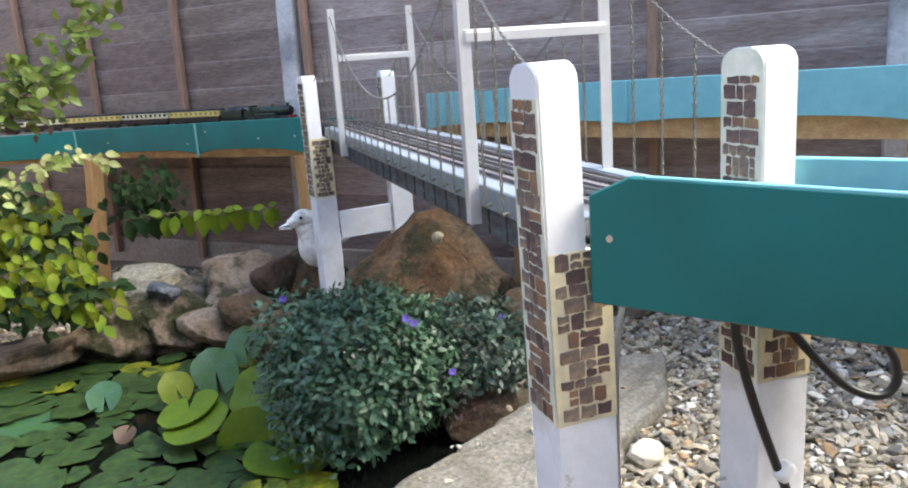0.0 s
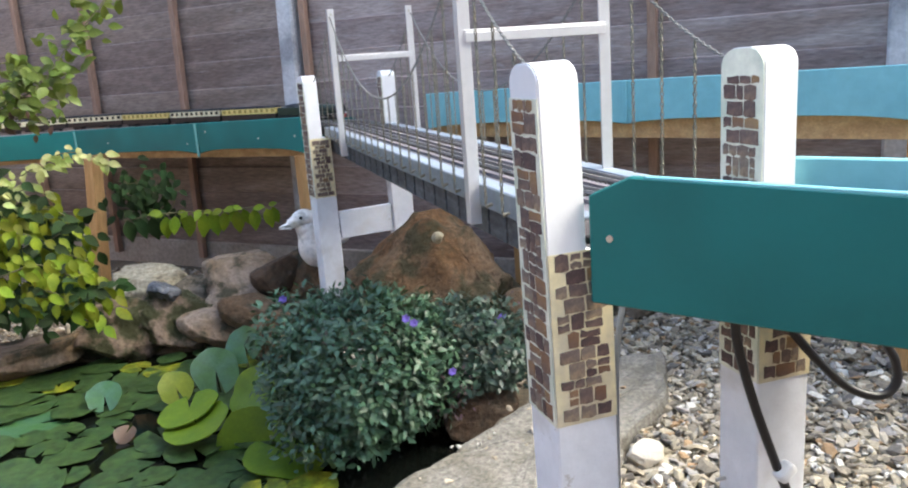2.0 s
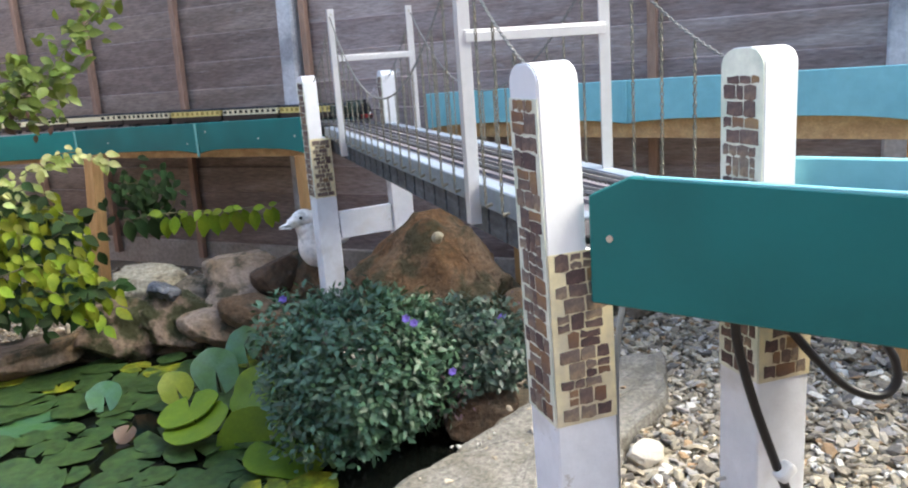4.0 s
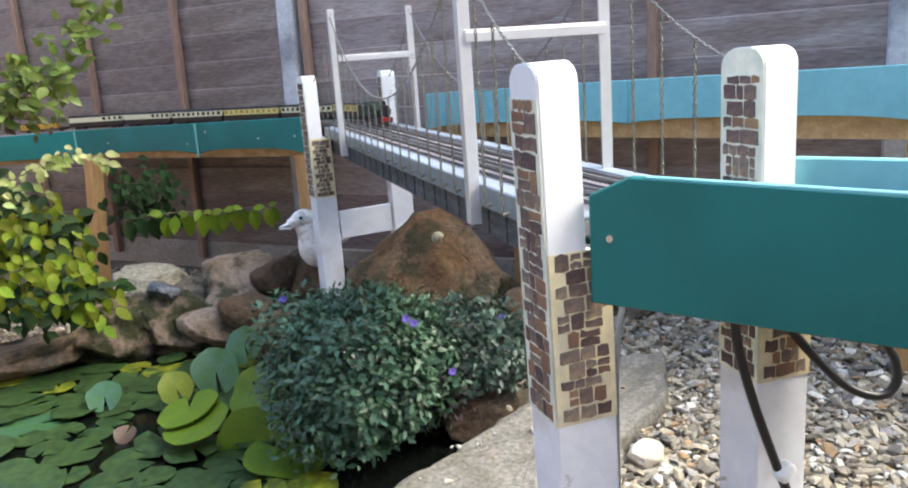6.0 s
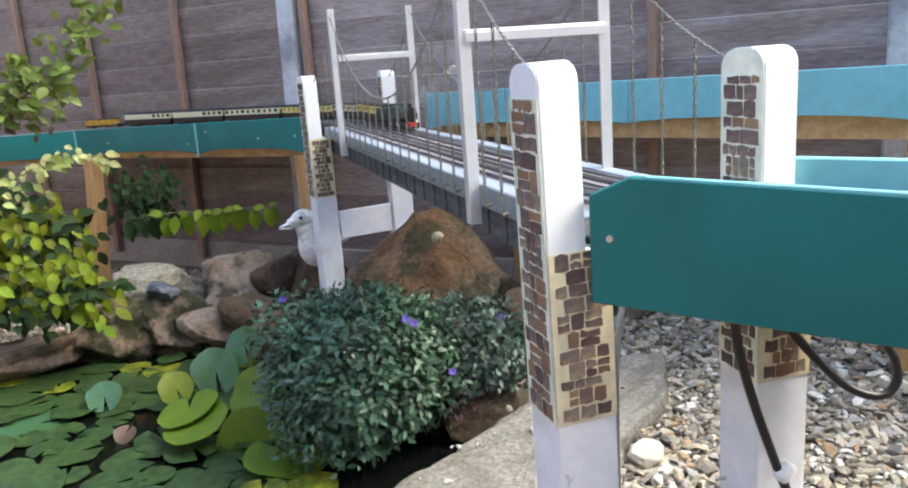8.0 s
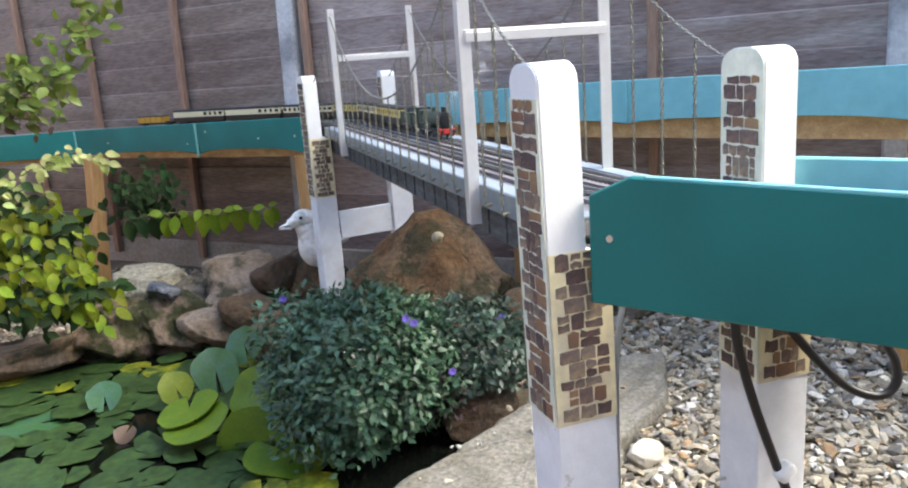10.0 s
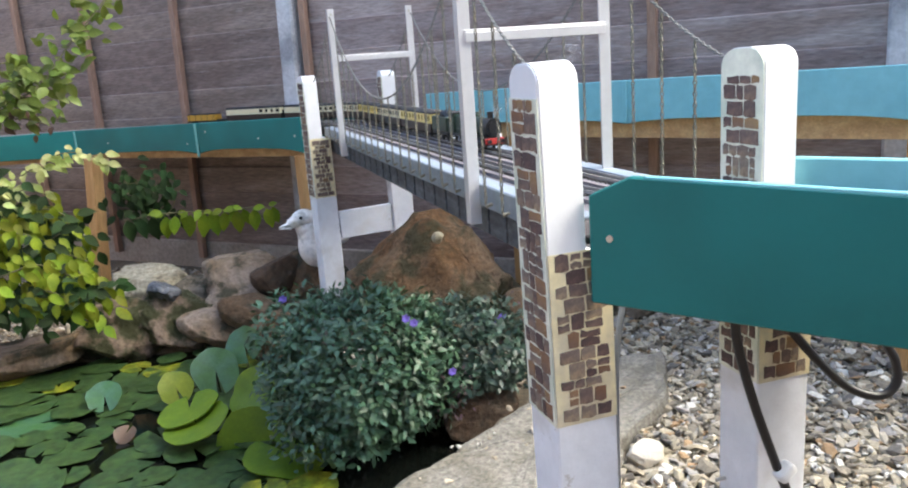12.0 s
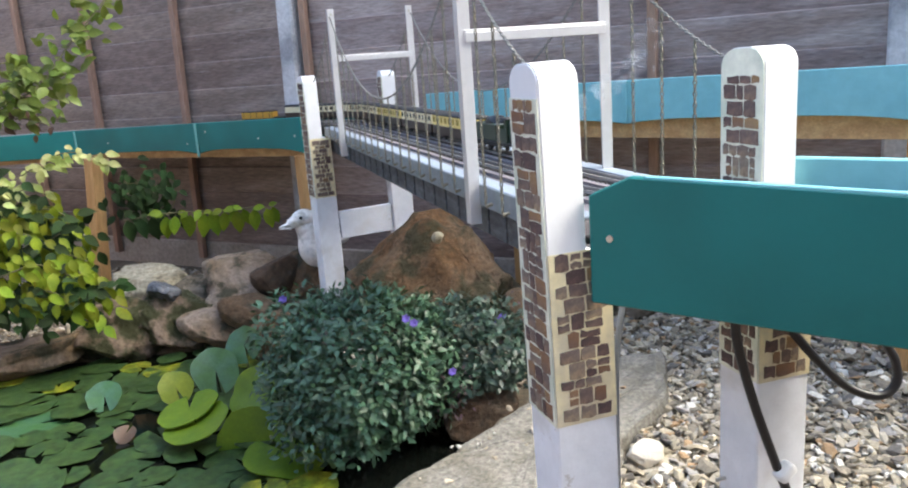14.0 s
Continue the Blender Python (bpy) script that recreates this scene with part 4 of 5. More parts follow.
def pebble_material():
    m = material("mixed flint gravel", (0.3, 0.25, 0.2), 0.8, vary=0.22, scale=150, bump=0.3)
    nt = m.node_tree
    geo = nt.nodes.new("ShaderNodeNewGeometry")
    ramp = nt.nodes.new("ShaderNodeValToRGB")
    ramp.color_ramp.interpolation = "CONSTANT"
    stops = [(0.0, (0.29, 0.245, 0.175)), (0.16, (0.38, 0.325, 0.23)), (0.34, (0.23, 0.195, 0.145)), (0.48, (0.46, 0.40, 0.305)), (0.64, (0.35, 0.225, 0.12)),
             (0.71, (0.34, 0.31, 0.275)), (0.83, (0.68, 0.64, 0.56)), (0.92, (0.13, 0.115, 0.10))]
    while len(ramp.color_ramp.elements) < len(stops):
        ramp.color_ramp.elements.new(1.0)
    for e, (p, c) in zip(ramp.color_ramp.elements, stops):
        e.position, e.color = p, (*c, 1)
    nt.links.new(geo.outputs["Random Per Island"], ramp.inputs["Fac"])
    hsv = next(n for n in nt.nodes if n.type == "HUE_SAT")
    nt.links.new(ramp.outputs["Color"], hsv.inputs["Color"])
    return m


FLINT = pebble_material()


def ico():
    bm = bmesh.new()
    bmesh.ops.create_icosphere(bm, subdivisions=1, radius=1)
    v = np.array([tuple(p.co) for p in bm.verts])
    f = [tuple(q.index for q in p.verts) for p in bm.faces]
    bm.free()
    return v, np.array(f)


def gravel(name, label, count, place, seed, size=(0.0042, 0.0170)):
    """Loose stones, strewn where place() lets them lie."""
    rnd = np.random.RandomState(seed)
    base, tri = ico()
    verts, faces, n = [], [], 0
    while n < count:
        x, y, z = place(rnd)
        if x is None:
            continue
        s = size[0] + (size[1] - size[0]) * rnd.rand() ** 3
        v = base + rnd.uniform(-0.30, 0.30, base.shape)
        for _ in range(3):      # broken faces
            way = rnd.normal(size=3)
            way /= np.linalg.norm(way)
            v = v - np.outer(np.maximum(v @ way - 0.5, 0), way)
        v = v * np.array([rnd.uniform(1.1, 1.6), rnd.uniform(0.65, 1.0), rnd.uniform(0.35, 0.7)]) * s
        turn = np.array(Euler((rnd.uniform(-0.6, 0.6), rnd.uniform(-0.6, 0.6), rnd.uniform(0, 6.28))).to_matrix())
        verts.append(v @ turn.T + np.array([x, y, z + s * 0.35]))
        faces.append(tri + 12 * n)
        n += 1
    return stuff(name, np.concatenate(verts).tolist(), np.concatenate(faces).tolist(), FLINT, label, "gravel")


def on_right(rnd):
    x, y = rnd.uniform(0.0, 2.5), rnd.uniform(-0.9, 2.0)
    if (y < 0.15 or x > 1.7) and rnd.rand() < 0.6:
        return None, None, None
    if noise.noise((x * 1.5, y * 1.5, 3)) * 0.4 > y + 0.7 or x + y > 2.3 or x + 0.35 * y < 0.45 or (x < 0.68 and y > 0.53 + (x - 0.36) * 1.1 and y < 0.97):
        return None, None, None
    return x, y, rnd.uniform(-0.004, 0.012)


def on_left(rnd):
    x, y = rnd.uniform(-1.6, -0.2), rnd.uniform(1.78, 2.9)
    if x + y > 2.28 or pond_depth(x, y) > -0.02:
        return None, None, None
    return x, y, rnd.uniform(-0.003, 0.01)


def on_slab(rnd):
    x = rnd.uniform(0.0, 0.55)
    y = 0.58 + 0.45 * x + rnd.uniform(-0.06, 0.12)
    return x, y, 0.037


gravel("gravel", "mixed tan and white flint gravel round the bridge posts", 30000, on_right, 7)
gravel("gravel", "fine flint gravel behind the pond rocks", 4500, on_left, 8, (0.005, 0.011))
gravel("gravel", "a few loose flints on the stone slab", 40, on_slab, 9, (0.004, 0.011))

# ---- plants ----


def leaf_shape(length, width, fold=0.18, curl=0.12, seg=3):
    """A pointed leaf along +y with a fold down its middle, as verts and faces."""
    verts = [(0, 0, 0)]
    for i in range(1, seg + 1):
        t = i / (seg + 1)
        w = width / 2 * math.sin(math.pi * t ** 0.8)
        z = -curl * length * t * t
        verts += [(-w, t * length, z + fold * w), (0, t * length, z), (w, t * length, z + fold * w)]
    verts.append((0, length, -curl * length))
    faces = [(0, 2, 1), (0, 3, 2)]
    for i in range(seg - 1):
        a = 1 + 3 * i
        faces += [(a, a + 1, a + 4, a + 3), (a + 1, a + 2, a + 5, a + 4)]
    a = 1 + 3 * (seg - 1)
    faces += [(a, a + 1, len(verts) - 1), (a + 1, a + 2, len(verts) - 1)]
    return np.array(verts, float), faces


def leaf_cloud(name, items, mat, parent, shape, label=""):
    """Many leaves in one mesh: items are (place, direction, up, size)."""
    base, tri = shape
    verts, faces = [], []
    for k, (p, d, up, s) in enumerate(items):
        d = Vector(d).normalized()
        x = d.cross(Vector(up)).normalized() if abs(d.dot(Vector(up).normalized())) < 0.98 else d.orthogonal().normalized()
        z = x.cross(d)
        m = np.array([tuple(x), tuple(d), tuple(z)])
        verts.append((base * s) @ m + np.array(tuple(p)))
        faces += [tuple(i + k * len(base) for i in f) for f in tri]
    me = bpy.data.meshes.new(name)
    me.from_pydata(np.concatenate(verts).tolist(), [], faces)
    me.materials.append(mat)
    me.shade_smooth()
    ob = new(name, me)
    ob.parent = parent
    if label:
        ob["label"] = label
    return ob


def make_bush():
    rnd = random.Random(21)
    bush = thing("shrub", None, "dense grey-green leafy shrub with violet flowers over the pond edge", "shrub")
    lobes = [((-0.025, 0.955, 0.125), (0.215, 0.20, 0.185), 6800), ((0.235, 1.02, 0.125), (0.17, 0.17, 0.15), 0), ((-0.10, 0.90, 0.04), (0.14, 0.13, 0.13), 900), ((-0.13, 1.05, 0.20), (0.12, 0.12, 0.11), 600)]
    items = []
    for c, r, n in lobes:
        for _ in range(n):
            d = Vector((rnd.gauss(0, 1), rnd.gauss(0, 1) - 0.25, rnd.gauss(0, 1) + 0.15)).normalized()
            k = rnd.uniform(0.72, 1.0) * (1 + 0.16 * noise.noise(d * 3.2 + Vector(c)) + 0.07 * noise.noise(d * 9))
            p = Vector((c[0] + d.x * r[0] * k, c[1] + d.y * r[1] * k, c[2] + d.z * r[2] * k))
            if p.z < -0.002 + 0.03 * noise.noise(p * 9):
                continue
            way = (d * 0.55 + Vector((rnd.uniform(-1, 1), rnd.uniform(-1, 1), rnd.uniform(-0.9, 0.6))))
            items.append((p, way, d + Vector((0, 0, 0.5)), rnd.uniform(0.75, 1.25)))
    leaf_cloud("crown", items, BUSH_LEAF, bush, leaf_shape(0.0192, 0.0092, 0.3))
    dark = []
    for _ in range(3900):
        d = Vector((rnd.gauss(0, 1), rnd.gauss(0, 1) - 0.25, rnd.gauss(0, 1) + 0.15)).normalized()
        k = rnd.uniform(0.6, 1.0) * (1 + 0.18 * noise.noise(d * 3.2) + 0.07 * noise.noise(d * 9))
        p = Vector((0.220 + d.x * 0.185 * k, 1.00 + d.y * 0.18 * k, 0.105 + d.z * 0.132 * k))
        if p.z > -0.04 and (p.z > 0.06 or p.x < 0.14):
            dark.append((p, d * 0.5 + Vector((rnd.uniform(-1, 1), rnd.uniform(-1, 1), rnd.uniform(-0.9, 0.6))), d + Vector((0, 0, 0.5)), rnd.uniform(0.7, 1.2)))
    leaf_cloud("side_crown", dark, BUSH_DARK, bush, leaf_shape(0.0205, 0.0105, 0.3), "bluish leaves, darkened for the shaded side")
    stem = bmesh.new()
    for i in range(16):
        a = rnd.uniform(0, 6.28)
        rod((0.10 + 0.04 * math.cos(a), 1.03 + 0.04 * math.sin(a), -0.06), (0.06 + 0.2 * math.cos(a), 0.98 + 0.15 * math.sin(a), rnd.uniform(0.1, 0.22)), 0.004, 6, stem, 0.0015)
    part("stem", stem, STEM, bush, "woody brown stems")
    purple = [(Vector((rnd.gauss(0.155, 0.025), rnd.gauss(0.86, 0.02), rnd.gauss(0.075, 0.03))), Vector((rnd.uniform(-1, 1), rnd.uniform(-1, 0.3), rnd.uniform(-1, 1))), (0, -0.5, 1), rnd.uniform(0.5, 1)) for _ in range(130)]
    leaf_cloud("young_shoot", purple, PURPLE_LEAF, bush, leaf_shape(0.016, 0.006), "purple-brown young shoot")["kind"] = "stuff"
    shoots = [(Vector((rnd.gauss(0.36, 0.02), rnd.gauss(1.06, 0.02), rnd.gauss(0.13, 0.03))), Vector((rnd.uniform(-1, 1), rnd.uniform(-1, 0.3), rnd.uniform(-1, 1))), (0, -0.5, 1), rnd.uniform(0.5, 1)) for _ in range(110)]
    leaf_cloud("young_shoot", shoots, PURPLE_LEAF, bush, leaf_shape(0.016, 0.006), "purple-brown young shoot")["kind"] = "stuff"
    for p in FLOWERS:
        petals = [(Vector(p), (math.cos(a), -0.35, math.sin(a)), (0, -1, 0.2), 1) for a in (0.3 + 6.283 * k / 6 for k in range(6))]
        leaf_cloud("flower", petals, FLOWER, bush, leaf_shape(0.010, 0.009, 0.1), "violet flower")


FLOWERS = ((-0.168, 1.015, 0.294), (0.053, 0.826, 0.270), (0.066, 0.815, 0.262), (0.300, 0.940, 0.200), (0.288, 0.935, 0.193), (0.137, 0.812, 0.146))
make_bush()


def spray(plant, stems, mat, shape, gap, seed, hang=0.5, size=(0.7, 1.2), name="leaves", label="", stem_r=0.002, spread=0.02, count=1):
    """Stems with leaves set along both sides."""
    rnd = random.Random(seed)
    items = []
    for pts in stems:
        part("stem", tube(pts, stem_r, 6), STEM, plant)
        for a, b in zip(pts, pts[1:]):
            a, b = Vector(a), Vector(b)
            n = max(1, int((b - a).length / gap))
            for i in range(n):
                for _ in range(count):
                    p = a + (b - a) * ((i + rnd.random()) / n) + Vector((rnd.gauss(0, spread), rnd.gauss(0, spread), rnd.gauss(0, spread)))
                    side = rnd.choice((-1, 1))
                    d = (b - a).normalized() * 0.4 + Vector((side * rnd.uniform(0.1, 0.8), rnd.uniform(-0.7, 0.1), -hang + rnd.uniform(-0.5, 0.5)))
                    items.append((p, d, (rnd.uniform(-0.4, 0.4), -1, rnd.uniform(0.2, 1.0)), rnd.uniform(*size)))
    leaf_cloud(name, items, mat, plant, shape, label)


OVAL_LEAF = leaf_shape(0.064, 0.036, 0.22, 0.12, 6)
MID_LEAF = leaf_shape(0.043, 0.0255, 0.25, 0.2, 4)


def make_vines():
    vine = thing("climbing_plant", None, "yellow-green variegated climbing plant round the trestle leg", "climbing plant")
    spray(vine, [[(-0.86, 1.87, 0.49), (-0.76, 1.87, 0.55), (-0.66, 1.87, 0.585), (-0.55, 1.85, 0.545)]], PALE_LEAF, MID_LEAF, 0.0070, 1, 0.5, (0.6, 1.0), spread=0.012, label="cream-edged leaves")
    spray(vine, [[(-0.98, 1.86, 0.42), (-0.86, 1.86, 0.45), (-0.80, 1.87, 0.49), (-0.74, 1.87, 0.47)]], PALE_LEAF, MID_LEAF, 0.0060, 11, 0.6, (0.6, 1.0), spread=0.024, label="cream-edged leaves")
    spray(vine, [[(-0.98, 1.84, 0.33), (-0.88, 1.84, 0.36), (-0.77, 1.85, 0.43), (-0.70, 1.84, 0.41), (-0.66, 1.84, 0.36)], [(-0.98, 1.80, 0.35), (-0.86, 1.79, 0.38), (-0.79, 1.79, 0.37), (-0.72, 1.77, 0.32), (-0.65, 1.77, 0.28)],
                 [(-0.98, 1.70, 0.27), (-0.86, 1.71, 0.28), (-0.77, 1.71, 0.30), (-0.69, 1.70, 0.26), (-0.60, 1.68, 0.21)], [(-0.87, 1.70, 0.20), (-0.76, 1.69, 0.23), (-0.67, 1.67, 0.18), (-0.59, 1.67, 0.18)]],
          VINE_LEAF, MID_LEAF, 0.0044, 2, 1.0, (0.7, 1.25), spread=0.022, label="yellow-green leaves")
    # Inner leaves coloured near-black to paint the shaded gaps behind the bright ones.
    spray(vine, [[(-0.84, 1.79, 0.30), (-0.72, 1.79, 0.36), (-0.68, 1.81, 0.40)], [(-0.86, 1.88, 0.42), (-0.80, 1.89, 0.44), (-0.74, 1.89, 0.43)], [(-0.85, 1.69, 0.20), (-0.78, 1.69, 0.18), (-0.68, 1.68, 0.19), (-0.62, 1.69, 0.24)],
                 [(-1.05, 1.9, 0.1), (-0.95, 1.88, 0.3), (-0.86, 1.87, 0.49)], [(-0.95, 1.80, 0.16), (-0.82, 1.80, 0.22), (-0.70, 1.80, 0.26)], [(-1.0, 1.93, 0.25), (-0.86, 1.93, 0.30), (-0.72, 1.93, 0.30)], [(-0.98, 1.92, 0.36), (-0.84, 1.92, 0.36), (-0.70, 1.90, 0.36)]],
          SHADE_LEAF, MID_LEAF, 0.0030, 3, 0.4, (0.8, 1.3), spread=0.034, label="inner leaves coloured dark for the shade between")
    row = thing("trailing_plant", None, "trailing plant with hanging oval green leaves along the fence foot", "climbing plant")
    part("stem", tube([(-0.57, 2.07, 0.335), (-0.46, 2.05, 0.347), (-0.36, 2.03, 0.346), (-0.24, 2.00, 0.344), (-0.13, 1.98, 0.343)], 0.002, 6), STEM, row)
    rnd = random.Random(5)
    bright, dark = [], []
    for i in range(12):
        t = (i + rnd.uniform(-0.2, 0.2)) / 11
        x, y = -0.56 + 0.43 * t, 2.07 - 0.09 * t
        low = (Vector((x, y - 0.006, 0.338)), (rnd.uniform(-0.22, 0.22), rnd.uniform(-0.25, 0), -1), (rnd.uniform(-0.3, 0.3), -1, 0.15), rnd.uniform(1.0, 1.3))
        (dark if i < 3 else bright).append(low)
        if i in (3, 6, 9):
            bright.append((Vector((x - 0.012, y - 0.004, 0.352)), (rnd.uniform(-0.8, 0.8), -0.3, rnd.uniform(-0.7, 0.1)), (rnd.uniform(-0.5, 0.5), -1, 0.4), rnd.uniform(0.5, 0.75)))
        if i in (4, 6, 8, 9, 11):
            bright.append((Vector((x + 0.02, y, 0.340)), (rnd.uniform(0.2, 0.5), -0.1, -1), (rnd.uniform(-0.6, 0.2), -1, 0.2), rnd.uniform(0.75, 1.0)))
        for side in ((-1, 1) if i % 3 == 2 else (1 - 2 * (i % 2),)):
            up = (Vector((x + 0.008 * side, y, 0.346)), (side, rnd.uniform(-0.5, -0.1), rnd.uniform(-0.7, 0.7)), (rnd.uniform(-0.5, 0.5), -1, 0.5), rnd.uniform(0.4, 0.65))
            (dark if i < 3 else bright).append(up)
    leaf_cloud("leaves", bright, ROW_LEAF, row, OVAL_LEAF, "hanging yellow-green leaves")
    # The left leaves and the mass behind carry the trestle's shade in their colour.
    leaf_cloud("leaves", dark, SHADE_LEAF, row, OVAL_LEAF, "hanging leaves in a green darkened for shade")
    spray(row, [[(-0.56, 2.20, 0.44), (-0.47, 2.19, 0.43), (-0.41, 2.18, 0.38), (-0.44, 2.19, 0.32)], [(-0.59, 2.19, 0.40), (-0.53, 2.19, 0.37), (-0.50, 2.19, 0.32)], [(-0.58, 2.2, 0.45), (-0.50, 2.2, 0.43)]], SHADE_LEAF, MID_LEAF, 0.0030, 6, 0.5, (0.6, 1.05), spread=0.032, label="leaf mass coloured dark for the trestle's shade")
    branch = thing("overhanging_branch", None, "overhanging branch of light green leaves beside the fence", "branch")
    spray(branch, [[(-1.3, 1.3, 0.55), (-0.78, 1.47, 0.72), (-0.64, 1.46, 0.77), (-0.57, 1.48, 0.85), (-0.45, 1.50, 0.98)], [(-1.2, 1.35, 0.75), (-0.74, 1.48, 0.83), (-0.65, 1.47, 0.80), (-0.61, 1.47, 0.76)], [(-0.85, 1.44, 0.72), (-0.75, 1.46, 0.74), (-0.67, 1.47, 0.75), (-0.61, 1.46, 0.74)]],
          BRANCH_LEAF, MID_LEAF, 0.0030, 7, 0.3, (0.5, 0.95), spread=0.026, label="light green leaves")
    spray(branch, [[(-0.82, 1.51, 0.68), (-0.77, 1.51, 0.70), (-0.69, 1.51, 0.70), (-0.64, 1.51, 0.68)]], BROWN_LEAF, MID_LEAF, 0.006, 8, 0.6, (0.35, 0.8), spread=0.022, label="dry brown leaves")


make_vines()


def pad_mesh(r, seed, mat, cup=0.0, fold=0.0):
    """A round floating leaf with a notch and a wavy rim."""
    rnd = random.Random(seed)
    bm = bmesh.new()
    n, half = 26, 0.16
    mid_t, mid_b = bm.verts.new((0, 0, 0.0015)), bm.verts.new((0, 0, -0.0005))
    rows = []
    for k in range(n):
        a = half + (2 * math.pi - 2 * half) * k / (n - 1)
        w = 1 + 0.11 * noise.noise((math.cos(a) * 2, math.sin(a) * 2, seed * 1.3))
        lift = cup * r + 0.06 * r * noise.noise((math.cos(a) * 1.6, math.sin(a) * 1.6, seed * 2.1))
        row = []
        for f, z in ((0.55, lift * 0.3), (1.0, lift)):
            z += fold * r * abs(f * math.sin(a)) ** 1.5 - 0.5 * fold * r * (f * math.cos(a)) ** 2
            row.append((bm.verts.new((r * f * w * math.cos(a), r * f * w * math.sin(a), z + 0.0015)), bm.verts.new((r * f * w * math.cos(a), r * f * w * math.sin(a), z - 0.0005))))
        rows.append(row)
    for p, q in zip(rows, rows[1:]):
        bm.faces.new((mid_t, p[0][0], q[0][0]))
        bm.faces.new((p[0][0], p[1][0], q[1][0], q[0][0]))
        bm.faces.new((mid_b, q[0][1], p[0][1]))
        bm.faces.new((p[0][1], q[0][1], q[1][1], p[1][1]))
        bm.faces.new((p[1][0], p[1][1], q[1][1], q[1][0]))
        for k in (0, 1):      # a crisp rim
            bm.edges.get((p[1][k], q[1][k])).smooth = False
    return mesh_from(bm, mat, True)


def make_pads():
    rnd = random.Random(77)
    meshes = [(r, pad_mesh(r, 10 * i + j, m)) for i, r in enumerate((0.044, 0.064, 0.084, 0.104)) for j, m in enumerate((PAD, PAD, PAD_BLUE, PAD_YELLOW))]
    placed = []
    for _ in range(6000):
        x, y = rnd.uniform(-1.35, -0.18), rnd.uniform(0.55, 1.83)
        k = rnd.choices(range(16), [3, 3, 0.06, 1.1 if y > 1.4 else 0.06] * 4)[0]
        r, me = meshes[k]
        if pond_depth(x, y) < r * 0.6 or math.hypot(x + 0.50, y - 1.27) < r + 0.035 or (x > -0.50 and 1.02 < y < 1.35 and rnd.random() < 0.9):
            continue
        if any(math.hypot(x - a, y - b) < (r + c) * 0.60 for a, b, c in placed):
            continue
        placed.append((x, y, r))
        ob = part("lily_pad", me, None, m=pose(x, y, WATER_Z + 0.003 + 0.0022 * (len(placed) % 6), rnd.uniform(-2, 2), rnd.uniform(-2, 2), rnd.uniform(0, 360)))
        tagged(ob, ("yellowing round lily pad floating on the pond" if k % 4 == 3 else "green round lily pad floating on the pond"), "lily pad", "lily pads")
        if len(placed) > 165:
            break
    raised = (((-0.615, 1.44, -0.012), 0.045, PAD_BLUE, 42, -8, -80, "blue-green lily leaf raised above the water"), ((-0.435, 1.35, 0.012), 0.043, PAD_LIME, 70, 12, -75, "lime lily leaf standing upright"),
              ((-0.335, 1.37, 0.030), 0.060, PAD_BLUE, 66, 4, -86, "large blue-green lily leaf raised above the water"), ((-0.255, 1.42, 0.070), 0.052, PAD_BLUE, 60, -35, -60, "blue-green lily leaf raised above the water"),
              ((-0.262, 1.05, -0.035), 0.084, PAD_OLIVE, 80, -20, -90, "large olive lily leaf standing against the bush"), ((-0.40, 1.19, 0.014), 0.072, PAD_OLIVE, 15, -75, 160, "green lily leaf raised above the water"),
              ((-0.385, 1.13, 0.000), 0.078, PAD_OLIVE, 15, -75, 175, "yellow-green lily leaf raised above the water"), ((-0.24, 1.20, 0.01), 0.075, PAD_OLIVE, 45, -30, 0, "olive lily leaf beside the bush"),
              ((-0.20, 0.95, -0.028), 0.095, PAD_OLIVE, 8, 0, 120, "olive lily leaf under the bush"),
              ((-0.17, 0.80, WATER_Z + 0.016), 0.052, PAD_YELLOW, 2, 0, 200, "yellow lily pad floating on the pond"), ((-0.265, 0.82, WATER_Z + 0.018), 0.050, PAD_YELLOW, 0, 0, 80, "yellow lily pad floating on the pond"),
              ((-0.552, 1.235, WATER_Z + 0.012), 0.026, BROWN_LEAF, 30, 0, 60, "withered brown lily leaf among the pads"))
    for i, (p, r, m, tilt, face, notch, label) in enumerate(raised):
        leaf = thing("lily_leaf", None, label, "lily leaf", "raised lily leaves")
        turn = Matrix.Translation(p) @ Matrix.Rotation(radians(face), 4, "Z") @ Matrix.Rotation(radians(tilt), 4, "X") @ Matrix.Rotation(radians(notch), 4, "Z")
        part("blade", pad_mesh(r, 50 + i, m, 0.02, (0.12, 0.12, 0.08, 0.15, 0.10, 0.07, 0.07, 0.25, 0.1, 0, 0.05, 0.2)[i]), m, leaf, m=turn)
        part("stalk", tube([(p[0] + 0.01, p[1] + 0.03, -0.2), (p[0] + 0.005, p[1] + 0.015, -0.06), p], 0.003, 6), STEM, leaf)


make_pads()

